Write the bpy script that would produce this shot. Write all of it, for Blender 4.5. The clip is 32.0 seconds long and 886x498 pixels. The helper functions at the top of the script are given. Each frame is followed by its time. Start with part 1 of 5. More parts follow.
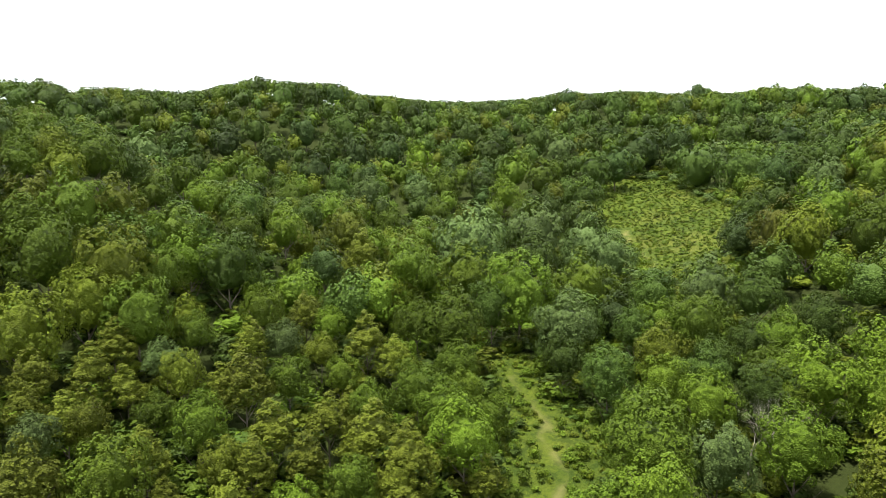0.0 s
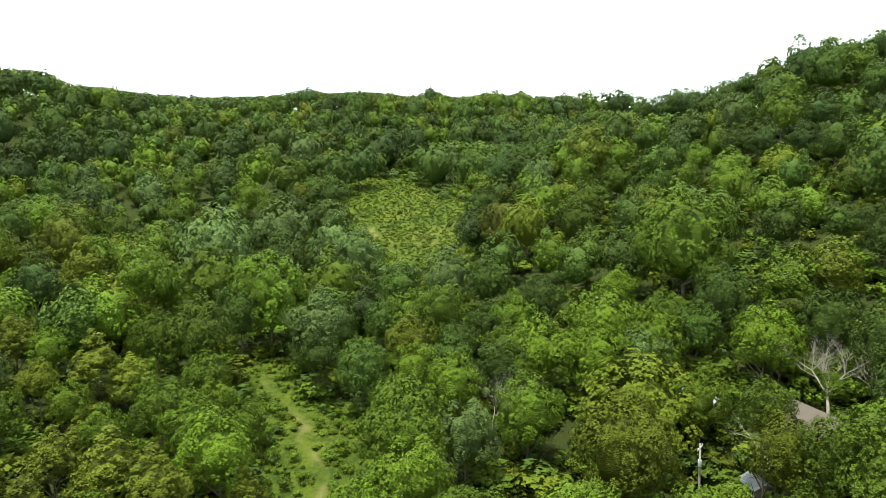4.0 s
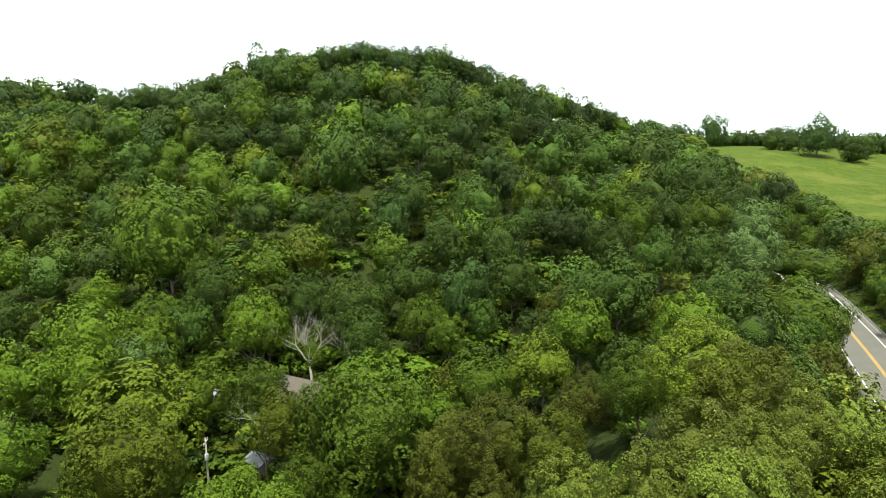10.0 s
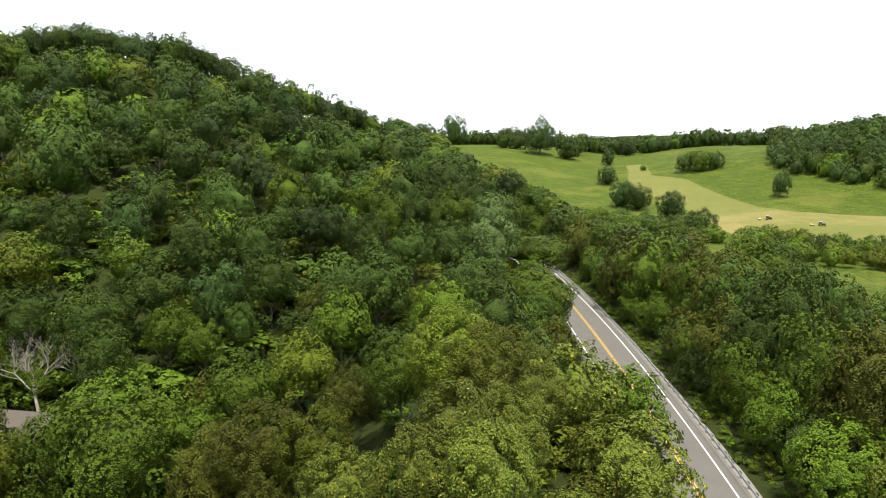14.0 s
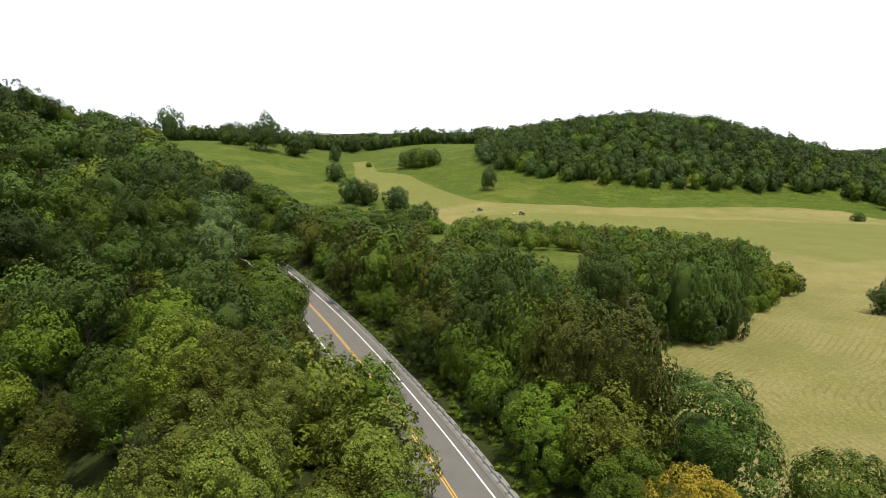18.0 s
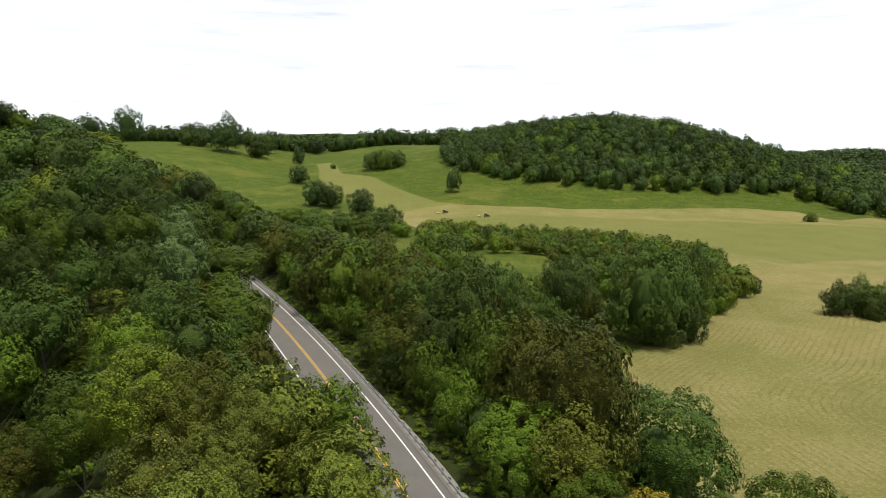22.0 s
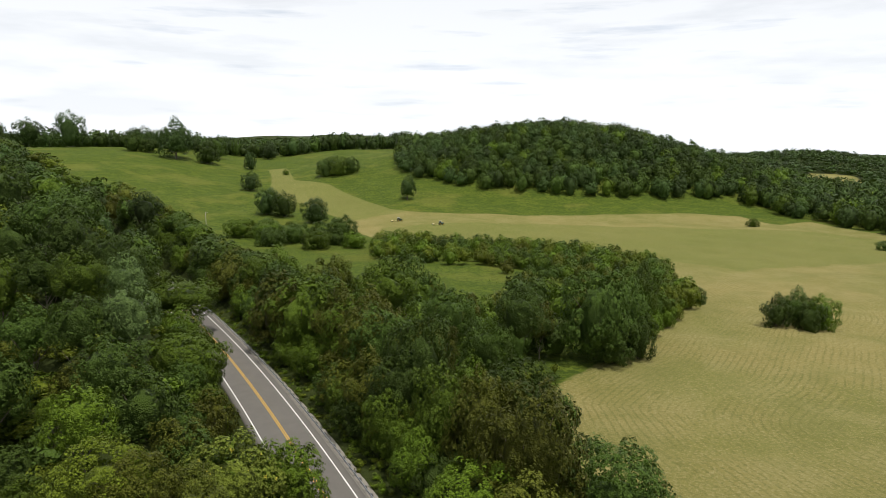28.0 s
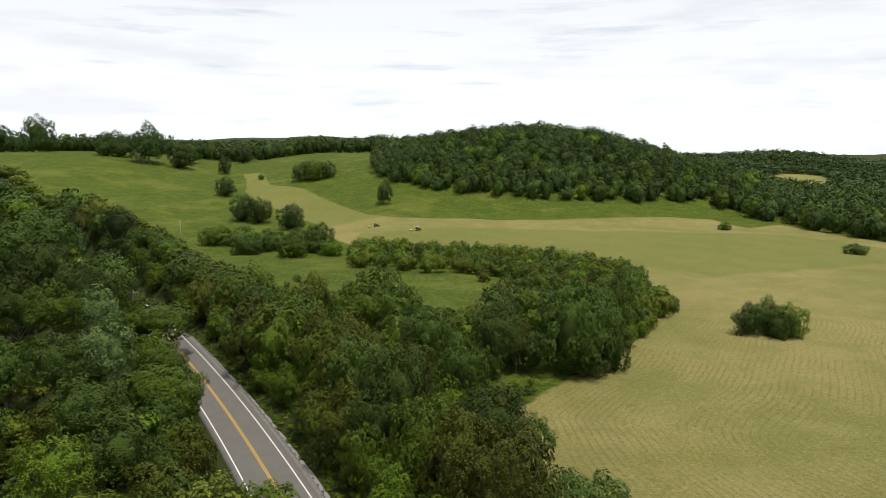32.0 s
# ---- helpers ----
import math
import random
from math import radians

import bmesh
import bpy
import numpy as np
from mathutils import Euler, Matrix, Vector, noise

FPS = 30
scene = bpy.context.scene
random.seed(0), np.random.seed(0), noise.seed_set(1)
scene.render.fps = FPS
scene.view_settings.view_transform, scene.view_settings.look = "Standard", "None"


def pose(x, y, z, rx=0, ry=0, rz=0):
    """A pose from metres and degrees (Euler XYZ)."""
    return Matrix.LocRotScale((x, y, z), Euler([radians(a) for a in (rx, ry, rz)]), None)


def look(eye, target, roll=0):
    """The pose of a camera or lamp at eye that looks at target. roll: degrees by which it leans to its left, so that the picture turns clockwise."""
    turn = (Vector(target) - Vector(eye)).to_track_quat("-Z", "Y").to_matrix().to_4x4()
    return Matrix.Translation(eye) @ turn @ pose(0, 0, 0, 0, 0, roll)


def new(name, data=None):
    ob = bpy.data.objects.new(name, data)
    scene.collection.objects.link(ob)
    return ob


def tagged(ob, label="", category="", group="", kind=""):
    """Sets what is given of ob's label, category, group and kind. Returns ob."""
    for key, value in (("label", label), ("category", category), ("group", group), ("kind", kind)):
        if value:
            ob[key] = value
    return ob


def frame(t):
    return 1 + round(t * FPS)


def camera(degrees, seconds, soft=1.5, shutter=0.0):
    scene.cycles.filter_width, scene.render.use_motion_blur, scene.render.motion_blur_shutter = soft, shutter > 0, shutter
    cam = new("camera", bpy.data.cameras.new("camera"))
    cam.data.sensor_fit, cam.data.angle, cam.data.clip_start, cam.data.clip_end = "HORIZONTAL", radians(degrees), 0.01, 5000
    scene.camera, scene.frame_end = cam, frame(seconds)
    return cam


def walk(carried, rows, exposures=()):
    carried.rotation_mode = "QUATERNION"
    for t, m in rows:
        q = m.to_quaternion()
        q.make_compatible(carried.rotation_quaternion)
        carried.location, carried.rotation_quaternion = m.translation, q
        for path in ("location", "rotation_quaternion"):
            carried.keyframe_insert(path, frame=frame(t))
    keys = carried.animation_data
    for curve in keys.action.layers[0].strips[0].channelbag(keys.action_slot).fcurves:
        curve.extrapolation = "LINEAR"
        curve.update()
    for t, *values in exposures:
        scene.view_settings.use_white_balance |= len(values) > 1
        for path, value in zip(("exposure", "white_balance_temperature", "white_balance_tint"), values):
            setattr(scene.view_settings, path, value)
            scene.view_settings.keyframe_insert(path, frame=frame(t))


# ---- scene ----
cam = camera(67.94, 32.0, soft=0.8)
PATH = [  # seconds, x, y, z, heading clockwise from +y, tilt down, roll
    (0.0, 0.00, 0.00, 28.50, -119.82, 7.36, -0.22),
    (0.5, 0.00, 0.00, 28.50, -117.31, 7.39, -0.26),
    (1.0, 0.00, 0.00, 28.50, -114.70, 7.41, -0.31),
    (1.5, 0.00, 0.00, 28.50, -112.03, 7.44, -0.37),
    (2.0, 0.00, 0.00, 28.50, -109.31, 7.48, -0.42),
    (2.5, 0.00, 0.00, 28.50, -106.58, 7.53, -0.42),
    (4.5, 0.00, 0.00, 28.50, -94.84, 7.58, -0.37),
    (5.0, 0.00, 0.00, 28.50, -91.42, 7.63, -0.30),
    (5.5, 0.00, 0.00, 28.50, -87.92, 7.67, -0.25),
    (6.0, 0.00, 0.00, 28.50, -84.43, 7.71, -0.22),
    (6.5, 0.00, 0.00, 28.50, -80.93, 7.74, -0.20),
    (7.0, 0.00, 0.00, 28.50, -77.40, 7.77, -0.20),
    (7.5, 0.00, 0.00, 28.50, -73.82, 7.80, -0.20),
    (8.0, 0.00, 0.00, 28.50, -70.16, 7.84, -0.20),
    (8.5, 0.00, 0.00, 28.50, -66.35, 7.87, -0.20),
    (9.0, 0.00, 0.00, 28.50, -62.60, 7.91, -0.18),
    (9.5, 0.00, 0.00, 28.50, -58.86, 7.95, -0.15),
    (10.0, 0.00, 0.00, 28.50, -54.93, 8.00, -0.12),
    (10.5, 0.00, 0.00, 28.50, -51.04, 8.04, -0.09),
    (11.0, 0.00, 0.00, 28.50, -47.12, 8.09, -0.07),
    (11.5, 0.00, 0.00, 28.50, -43.56, 8.13, -0.06),
    (12.0, 0.00, 0.00, 28.50, -41.74, 8.16, -0.06),
    (12.5, 0.00, 0.00, 28.50, -40.77, 8.19, -0.06),
    (13.0, 0.00, 0.00, 28.50, -38.94, 8.21, -0.07),
    (13.5, 0.00, 0.00, 28.50, -36.48, 8.23, -0.05),
    (14.0, 0.00, 0.00, 28.50, -33.84, 8.26, -0.00),
    (14.5, 0.00, 0.00, 28.50, -31.19, 8.31, 0.06),
    (16.5, 0.00, 0.00, 28.50, -19.67, 8.36, 0.12),
    (17.0, 0.00, 0.00, 28.50, -16.20, 8.41, 0.18),
    (17.5, 0.00, 0.00, 28.50, -12.96, 8.44, 0.23),
    (18.0, 0.00, 0.00, 28.50, -10.60, 8.46, 0.27),
    (18.5, 0.00, 0.00, 28.50, -9.98, 8.47, 0.29),
    (19.0, 0.00, 0.00, 28.50, -9.65, 8.48, 0.31),
    (19.5, 0.00, 0.00, 28.50, -9.33, 8.48, 0.32),
    (20.0, -0.00, 0.00, 28.50, -8.99, 8.48, 0.32),
    (20.5, 0.00, -0.00, 29.05, -8.63, 8.48, 0.32),
    (21.0, 0.02, -0.01, 29.60, -8.28, 8.48, 0.31),
    (21.5, 0.04, -0.04, 30.14, -7.93, 8.48, 0.31),
    (22.0, 0.07, -0.08, 30.69, -7.57, 8.48, 0.30),
    (22.5, 0.09, -0.10, 31.23, -7.21, 8.48, 0.30),
    (23.0, 0.11, -0.13, 31.77, -6.85, 8.48, 0.29),
    (23.5, 0.13, -0.16, 32.31, -6.48, 8.48, 0.28),
    (24.0, 0.15, -0.19, 32.86, -6.14, 8.48, 0.26),
    (24.5, 0.17, -0.22, 33.41, -5.80, 8.48, 0.25),
    (25.0, 0.20, -0.26, 33.95, -5.46, 8.48, 0.23),
    (25.5, 0.22, -0.30, 34.50, -5.15, 8.48, 0.22),
    (27.5, 0.31, -0.46, 36.73, -3.93, 8.48, 0.19),
    (28.0, 0.33, -0.50, 37.29, -3.64, 8.48, 0.16),
    (28.5, 0.36, -0.55, 37.84, -3.37, 8.48, 0.13),
    (29.0, 0.38, -0.60, 38.40, -3.09, 8.48, 0.12),
    (29.5, 0.41, -0.65, 38.96, -2.82, 8.48, 0.10),
    (30.0, 0.43, -0.70, 39.51, -2.56, 8.48, 0.09),
    (30.5, 0.46, -0.75, 40.06, -2.32, 8.48, 0.06),
    (31.0, 0.49, -0.80, 40.60, -2.08, 8.48, 0.04),
    (31.5, 0.51, -0.86, 41.14, -1.86, 8.48, 0.02),
    (32.0, 0.54, -0.92, 41.66, -1.65, 8.48, -0.00),
]
walk(cam, [(t, pose(x, y, z, 90 - tilt, 0, -heading) @ pose(0, 0, 0, 0, 0, roll)) for t, x, y, z, heading, tilt, roll in PATH],
     [(0.0, 0.92, 6500, 8), (6.0, 0.76, 6500, -6), (10.0, 0.70, 6500, -4), (13.0, 0.62, 6500, 6), (16.5, 0.24, 6500, 10), (19.0, 0.02, 6500, 10), (32.0, -0.30, 6500, 10)])

# ---- world and light ----
world = bpy.data.worlds.new("sky")
world.use_nodes = True
scene.world = world
SUN_ELEV, SUN_AZ = 74.0, 130.0      # degrees; azimuth clockwise from +y


def build_sky(nt):
    n, l = nt.nodes, nt.links
    n.clear()
    out = n.new("ShaderNodeOutputWorld")
    bg = n.new("ShaderNodeBackground")
    sky = n.new("ShaderNodeTexSky")
    sky.sky_type = "NISHITA"
    sky.sun_disc = False
    sky.sun_elevation = radians(SUN_ELEV)
    sky.sun_rotation = radians(SUN_AZ)
    sky.dust_density = 1.0
    tc = n.new("ShaderNodeTexCoord")
    mp = n.new("ShaderNodeMapping")
    mp.inputs["Scale"].default_value = (2.6, 2.6, 17.0)
    no = n.new("ShaderNodeTexNoise")
    no.inputs["Scale"].default_value = 1.6
    no.inputs["Detail"].default_value = 7.0
    no.inputs["Roughness"].default_value = 0.55
    cr = n.new("ShaderNodeValToRGB")
    cr.color_ramp.elements[0].position, cr.color_ramp.elements[0].color = 0.35, (0.86, 0.86, 0.86, 1)
    cr.color_ramp.elements[1].position, cr.color_ramp.elements[1].color = 0.50, (1, 1, 1, 1)
    mx = n.new("ShaderNodeMix")
    mx.data_type = "RGBA"
    # bright cloud with greyer undersides, in the sky texture's own units
    mp2 = n.new("ShaderNodeMapping")
    mp2.inputs["Scale"].default_value = (2.6, 2.6, 26.0)
    mp2.inputs["Location"].default_value = (0.7, 0.2, 0.4)
    no2 = n.new("ShaderNodeTexNoise")
    no2.inputs["Scale"].default_value = 2.1
    no2.inputs["Detail"].default_value = 6.0
    no2.inputs["Roughness"].default_value = 0.5
    cr2 = n.new("ShaderNodeValToRGB")
    cr2.color_ramp.elements[0].position, cr2.color_ramp.elements[0].color = 0.27, (12.9, 13.9, 15.3, 1)
    cr2.color_ramp.elements[1].position, cr2.color_ramp.elements[1].color = 0.40, (16.4, 16.9, 17.6, 1)
    l.new(tc.outputs["Generated"], mp2.inputs["Vector"])
    l.new(mp2.outputs[0], no2.inputs["Vector"])
    l.new(no2.outputs["Fac"], cr2.inputs[0])
    xyz = n.new("ShaderNodeSeparateXYZ")
    up = n.new("ShaderNodeMapRange")
    up.inputs[3].default_value, up.inputs[4].default_value = 1.12, 0.40
    tall = n.new("ShaderNodeVectorMath")
    tall.operation = "SCALE"
    l.new(tc.outputs["Generated"], xyz.inputs[0])
    l.new(xyz.outputs["Z"], up.inputs[0])
    l.new(cr2.outputs[0], tall.inputs[0])
    l.new(up.outputs[0], tall.inputs["Scale"])
    l.new(tall.outputs[0], mx.inputs[7])
    l.new(tc.outputs["Generated"], mp.inputs["Vector"])
    l.new(mp.outputs[0], no.inputs["Vector"])
    l.new(no.outputs["Fac"], cr.inputs[0])
    l.new(cr.outputs[0], mx.inputs[0])
    l.new(sky.outputs[0], mx.inputs[6])
    l.new(mx.outputs[2], bg.inputs["Color"])
    bg.inputs["Strength"].default_value = 0.072
    l.new(bg.outputs[0], out.inputs[0])


build_sky(world.node_tree)
sun = bpy.data.lights.new("sun", "SUN")
sun.energy, sun.angle, sun.color = 4.9, radians(5), (1.0, 0.95, 0.87)
sun_ob = new("sun", sun)
sa, se = radians(SUN_AZ), radians(SUN_ELEV)
sun_ob.matrix_world = look((math.sin(sa) * math.cos(se) * 400, math.cos(sa) * math.cos(se) * 400, math.sin(se) * 400), (0, 0, 0))


# ---- materials ----
def material(name):
    m = bpy.data.materials.new(name)
    m.use_nodes = True
    nt = m.node_tree
    b = nt.nodes["Principled BSDF"]
    return m, nt, b


def node(nt, kind, **inputs):
    nd = nt.nodes.new(kind)
    for k, v in inputs.items():
        nd.inputs[k.replace("_", " ")].default_value = v
    return nd


def math_node(nt, op, a, b=None):
    nd = nt.nodes.new("ShaderNodeMath")
    nd.operation = op
    for i, v in enumerate((a, b)):
        if v is None:
            continue
        if isinstance(v, (int, float)):
            nd.inputs[i].default_value = v
        else:
            nt.links.new(v, nd.inputs[i])
    return nd.outputs[0]


def mix_col(nt, fac, a, b, mode="MIX"):
    nd = nt.nodes.new("ShaderNodeMix")
    nd.data_type = "RGBA"
    nd.blend_type = mode
    for i, v in ((0, fac), (6, a), (7, b)):
        if isinstance(v, (int, float)):
            nd.inputs[i].default_value = v
        elif isinstance(v, tuple):
            nd.inputs[i].default_value = (*v, 1)
        else:
            nt.links.new(v, nd.inputs[i])
    return nd.outputs[2]


def noise_out(nt, scale, detail=3.0, rough=0.55, vec=None, stretch=None):
    nd = node(nt, "ShaderNodeTexNoise", Scale=scale, Detail=detail, Roughness=rough)
    if vec is not None:
        if stretch:
            mp = nt.nodes.new("ShaderNodeMapping")
            mp.inputs["Scale"].default_value = stretch[:3]
            mp.inputs["Rotation"].default_value = (0, 0, radians(stretch[3]))
            nt.links.new(vec, mp.inputs[0])
            vec = mp.outputs[0]
        nt.links.new(vec, nd.inputs["Vector"])
    return nd.outputs["Fac"]


def ramp(nt, fac, lo, hi):
    nd = nt.nodes.new("ShaderNodeMapRange")
    nd.interpolation_type = "SMOOTHSTEP"
    nd.inputs[1].default_value, nd.inputs[2].default_value = lo, hi
    nt.links.new(fac, nd.inputs[0])
    return nd.outputs[0]


def position(nt):
    return nt.nodes.new("ShaderNodeNewGeometry").outputs["Position"]


def leaf_material(name, dark, light, accent=None, stuff=False, gloss=0.5):
    """Leaves: tint from tree to tree, from clump to clump and from leaf to leaf."""
    m, nt, b = material(name)
    geo = nt.nodes.new("ShaderNodeNewGeometry")
    if stuff:
        at = nt.nodes.new("ShaderNodeAttribute")
        at.attribute_name = "tint"
        tree = at.outputs["Fac"]
    else:
        tree = nt.nodes.new("ShaderNodeObjectInfo").outputs["Random"]
    col = mix_col(nt, tree, dark, light)
    big = noise_out(nt, 0.35, 2.0, vec=geo.outputs["Position"])
    col = mix_col(nt, math_node(nt, "MULTIPLY", ramp(nt, big, 0.35, 0.7), 0.18), col, light)
    isl = geo.outputs["Random Per Island"]
    hsv = nt.nodes.new("ShaderNodeHueSaturation")
    nt.links.new(col, hsv.inputs["Color"])
    cells = node(nt, "ShaderNodeTexVoronoi", Scale=3.4 if stuff else 6.0)
    nt.links.new(geo.outputs["Position"], cells.inputs["Vector"])
    single = nt.nodes.new("ShaderNodeSeparateColor")
    nt.links.new(cells.outputs["Color"], single.inputs[0])
    value = math_node(nt, "ADD", math_node(nt, "MULTIPLY", isl, 0.26), math_node(nt, "MULTIPLY", single.outputs[0], 0.24))
    value = math_node(nt, "MULTIPLY", math_node(nt, "ADD", value, 0.76), math_node(nt, "ADD", math_node(nt, "MULTIPLY", tree, 0.36), 0.80))
    nt.links.new(value, hsv.inputs["Value"])
    bp = nt.nodes.new("ShaderNodeBump")
    bp.inputs["Strength"].default_value = 0.9
    bp.inputs["Distance"].default_value = 0.22
    nt.links.new(cells.outputs["Distance"], bp.inputs["Height"])
    nt.links.new(bp.outputs[0], b.inputs["Normal"])
    nt.links.new(math_node(nt, "ADD", math_node(nt, "MULTIPLY", tree, 0.02), 0.481), hsv.inputs["Hue"])
    hsv.inputs["Saturation"].default_value = 1.0
    col = hsv.outputs[0]
    if accent:
        col = mix_col(nt, ramp(nt, isl, 0.986, 0.99), col, accent)
    nt.links.new(col, b.inputs["Base Color"])
    b.inputs["Roughness"].default_value = gloss
    b.inputs["Specular IOR Level"].default_value = 0.12
    tr = nt.nodes.new("ShaderNodeBsdfTranslucent")
    nt.links.new(mix_col(nt, 0.5, col, (0.16, 0.24, 0.02)), tr.inputs["Color"])
    ms = nt.nodes.new("ShaderNodeMixShader")
    ms.inputs[0].default_value = 0.08
    out = nt.nodes["Material Output"]
    nt.links.new(b.outputs[0], ms.inputs[1])
    nt.links.new(tr.outputs[0], ms.inputs[2])
    nt.links.new(ms.outputs[0], out.inputs[0])
    return m


LEAF = {
    "green": ((0.054, 0.098, 0.009), (0.090, 0.148, 0.012)),
    "olive": ((0.072, 0.100, 0.009), (0.110, 0.144, 0.012)),
    "yellow": ((0.074, 0.128, 0.010), (0.106, 0.170, 0.013)),
    "grey": ((0.070, 0.116, 0.030), (0.098, 0.150, 0.042)),
    "cedar": ((0.084, 0.114, 0.012), (0.124, 0.156, 0.016)),
    "gold": ((0.240, 0.210, 0.016), (0.340, 0.270, 0.022)),
    "dull": ((0.060, 0.074, 0.009), (0.096, 0.110, 0.013)),
    "oak": ((0.030, 0.056, 0.013), (0.046, 0.082, 0.018)),
    "deep": ((0.037, 0.070, 0.011), (0.058, 0.100, 0.015)),
}
leaf_mat = {k: leaf_material("leaves_" + k, *v) for k, v in LEAF.items()}
leaf_stuff = {k: leaf_material("woods_" + k, *v, stuff=True) for k, v in LEAF.items()}
leaf_heaven = leaf_material("leaves_with_seed_clusters", (0.092, 0.122, 0.017), (0.128, 0.164, 0.022), accent=(0.36, 0.33, 0.04))


def bark_material(name, a, b_):
    m, nt, b = material(name)
    pos = position(nt)
    col = mix_col(nt, noise_out(nt, 2.0, 5.0, 0.7, pos, (6, 6, 1, 0)), a, b_)
    nt.links.new(col, b.inputs["Base Color"])
    b.inputs["Roughness"].default_value = 0.9
    bp = nt.nodes.new("ShaderNodeBump")
    bp.inputs["Strength"].default_value = 0.6
    nt.links.new(noise_out(nt, 5.0, 4.0, 0.7, pos, (5, 5, 1, 0)), bp.inputs["Height"])
    nt.links.new(bp.outputs[0], b.inputs["Normal"])
    return m


bark = bark_material("bark", (0.07, 0.055, 0.04), (0.18, 0.15, 0.12))
bare_wood = bark_material("weathered_bare_wood", (0.20, 0.175, 0.14), (0.40, 0.37, 0.32))


def attribute(nt, name):
    at = nt.nodes.new("ShaderNodeAttribute")
    at.attribute_name = name
    return at.outputs["Fac"]


def ground_material():
    m, nt, b = material("ground_cover")
    pos = position(nt)
    edge = math_node(nt, "MULTIPLY", math_node(nt, "SUBTRACT", noise_out(nt, 0.25, 4.0, 0.6, pos), 0.5), 5.0)
    fine = noise_out(nt, 1.7, 6.0, 0.7, pos)
    mid = noise_out(nt, 0.06, 4.0, 0.6, pos)
    # forest floor
    col = mix_col(nt, fine, (0.018, 0.026, 0.007), (0.048, 0.062, 0.014))
    # green pasture
    grass = mix_col(nt, mid, (0.080, 0.112, 0.012), (0.118, 0.146, 0.017))
    grass = mix_col(nt, math_node(nt, "MULTIPLY", ramp(nt, fine, 0.35, 0.7), 0.55), grass, (0.038, 0.066, 0.010))
    grass = mix_col(nt, math_node(nt, "MULTIPLY", ramp(nt, noise_out(nt, 0.16, 5.0, 0.7, pos), 0.5, 0.72), 0.5), grass, (0.112, 0.132, 0.024))
    grass = mix_col(nt, math_node(nt, "MULTIPLY", ramp(nt, noise_out(nt, 0.075, 6.0, 0.7, pos, (1, 2.2, 1, 25)), 0.44, 0.58), 0.62), grass, (0.046, 0.074, 0.010))
    tufts = noise_out(nt, 0.55, 5.0, 0.75, pos)
    grass = mix_col(nt, math_node(nt, "MULTIPLY", ramp(nt, tufts, 0.48, 0.57), 0.75), grass, (0.030, 0.052, 0.008))
    grass = mix_col(nt, math_node(nt, "MULTIPLY", ramp(nt, noise_out(nt, 0.022, 4.0, 0.6, pos), 0.5, 0.66), 0.4), grass, (0.150, 0.150, 0.030))
    col = mix_col(nt, ramp(nt, math_node(nt, "ADD", attribute(nt, "meadow"), edge), -0.6, 0.6), col, grass)
    # mown hay, with the swaths of the mower
    inset = attribute(nt, "hay")
    bend = math_node(nt, "MULTIPLY", noise_out(nt, 0.02, 3.0, 0.5, pos), 7.0)
    rows = math_node(nt, "SINE", math_node(nt, "MULTIPLY", math_node(nt, "ADD", inset, bend), 3.4))
    rows = math_node(nt, "MULTIPLY", ramp(nt, rows, 0.2, 0.95), ramp(nt, noise_out(nt, 0.045, 6.0, 0.7, pos), 0.36, 0.62))
    large = noise_out(nt, 0.011, 3.0, 0.6, pos)
    hay = mix_col(nt, ramp(nt, large, 0.38, 0.62), (0.158, 0.156, 0.042), (0.226, 0.192, 0.068))
    hay = mix_col(nt, math_node(nt, "MULTIPLY", ramp(nt, mid, 0.4, 0.7), 0.45), hay, (0.255, 0.225, 0.092))
    hay = mix_col(nt, math_node(nt, "MULTIPLY", ramp(nt, math_node(nt, "ADD", attribute(nt, "regrown"), math_node(nt, "MULTIPLY", math_node(nt, "SUBTRACT", mid, 0.5), 22.0)), -3, 3), 0.72), hay, (0.112, 0.136, 0.024))
    hay = mix_col(nt, math_node(nt, "MULTIPLY", rows, 0.46), hay, (0.098, 0.098, 0.025))
    hay = mix_col(nt, math_node(nt, "MULTIPLY", ramp(nt, fine, 0.48, 0.64), 0.60), hay, (0.300, 0.262, 0.120))
    hay = mix_col(nt, math_node(nt, "MULTIPLY", ramp(nt, noise_out(nt, 0.9, 6.0, 0.78, pos), 0.49, 0.60), 0.42), hay, (0.104, 0.106, 0.028))
    hay = mix_col(nt, math_node(nt, "MULTIPLY", ramp(nt, noise_out(nt, 0.05, 5.0, 0.6, pos), 0.48, 0.64), 0.35), hay, (0.124, 0.130, 0.034))
    col = mix_col(nt, ramp(nt, math_node(nt, "ADD", attribute(nt, "hay"), math_node(nt, "MULTIPLY", edge, 0.8)), -0.9, 0.9), col, hay)
    # worn dry track
    dry = mix_col(nt, fine, (0.130, 0.140, 0.040), (0.210, 0.185, 0.075))
    col = mix_col(nt, ramp(nt, math_node(nt, "ADD", attribute(nt, "track"), math_node(nt, "MULTIPLY", edge, 0.5)), -0.8, 0.8), col, dry)
    nt.links.new(col, b.inputs["Base Color"])
    b.inputs["Roughness"].default_value = 0.95
    b.inputs["Specular IOR Level"].default_value = 0.1
    bp = nt.nodes.new("ShaderNodeBump")
    bp.inputs["Strength"].default_value = 0.8
    bp.inputs["Distance"].default_value = 0.6
    nt.links.new(fine, bp.inputs["Height"])
    nt.links.new(bp.outputs[0], b.inputs["Normal"])
    return m


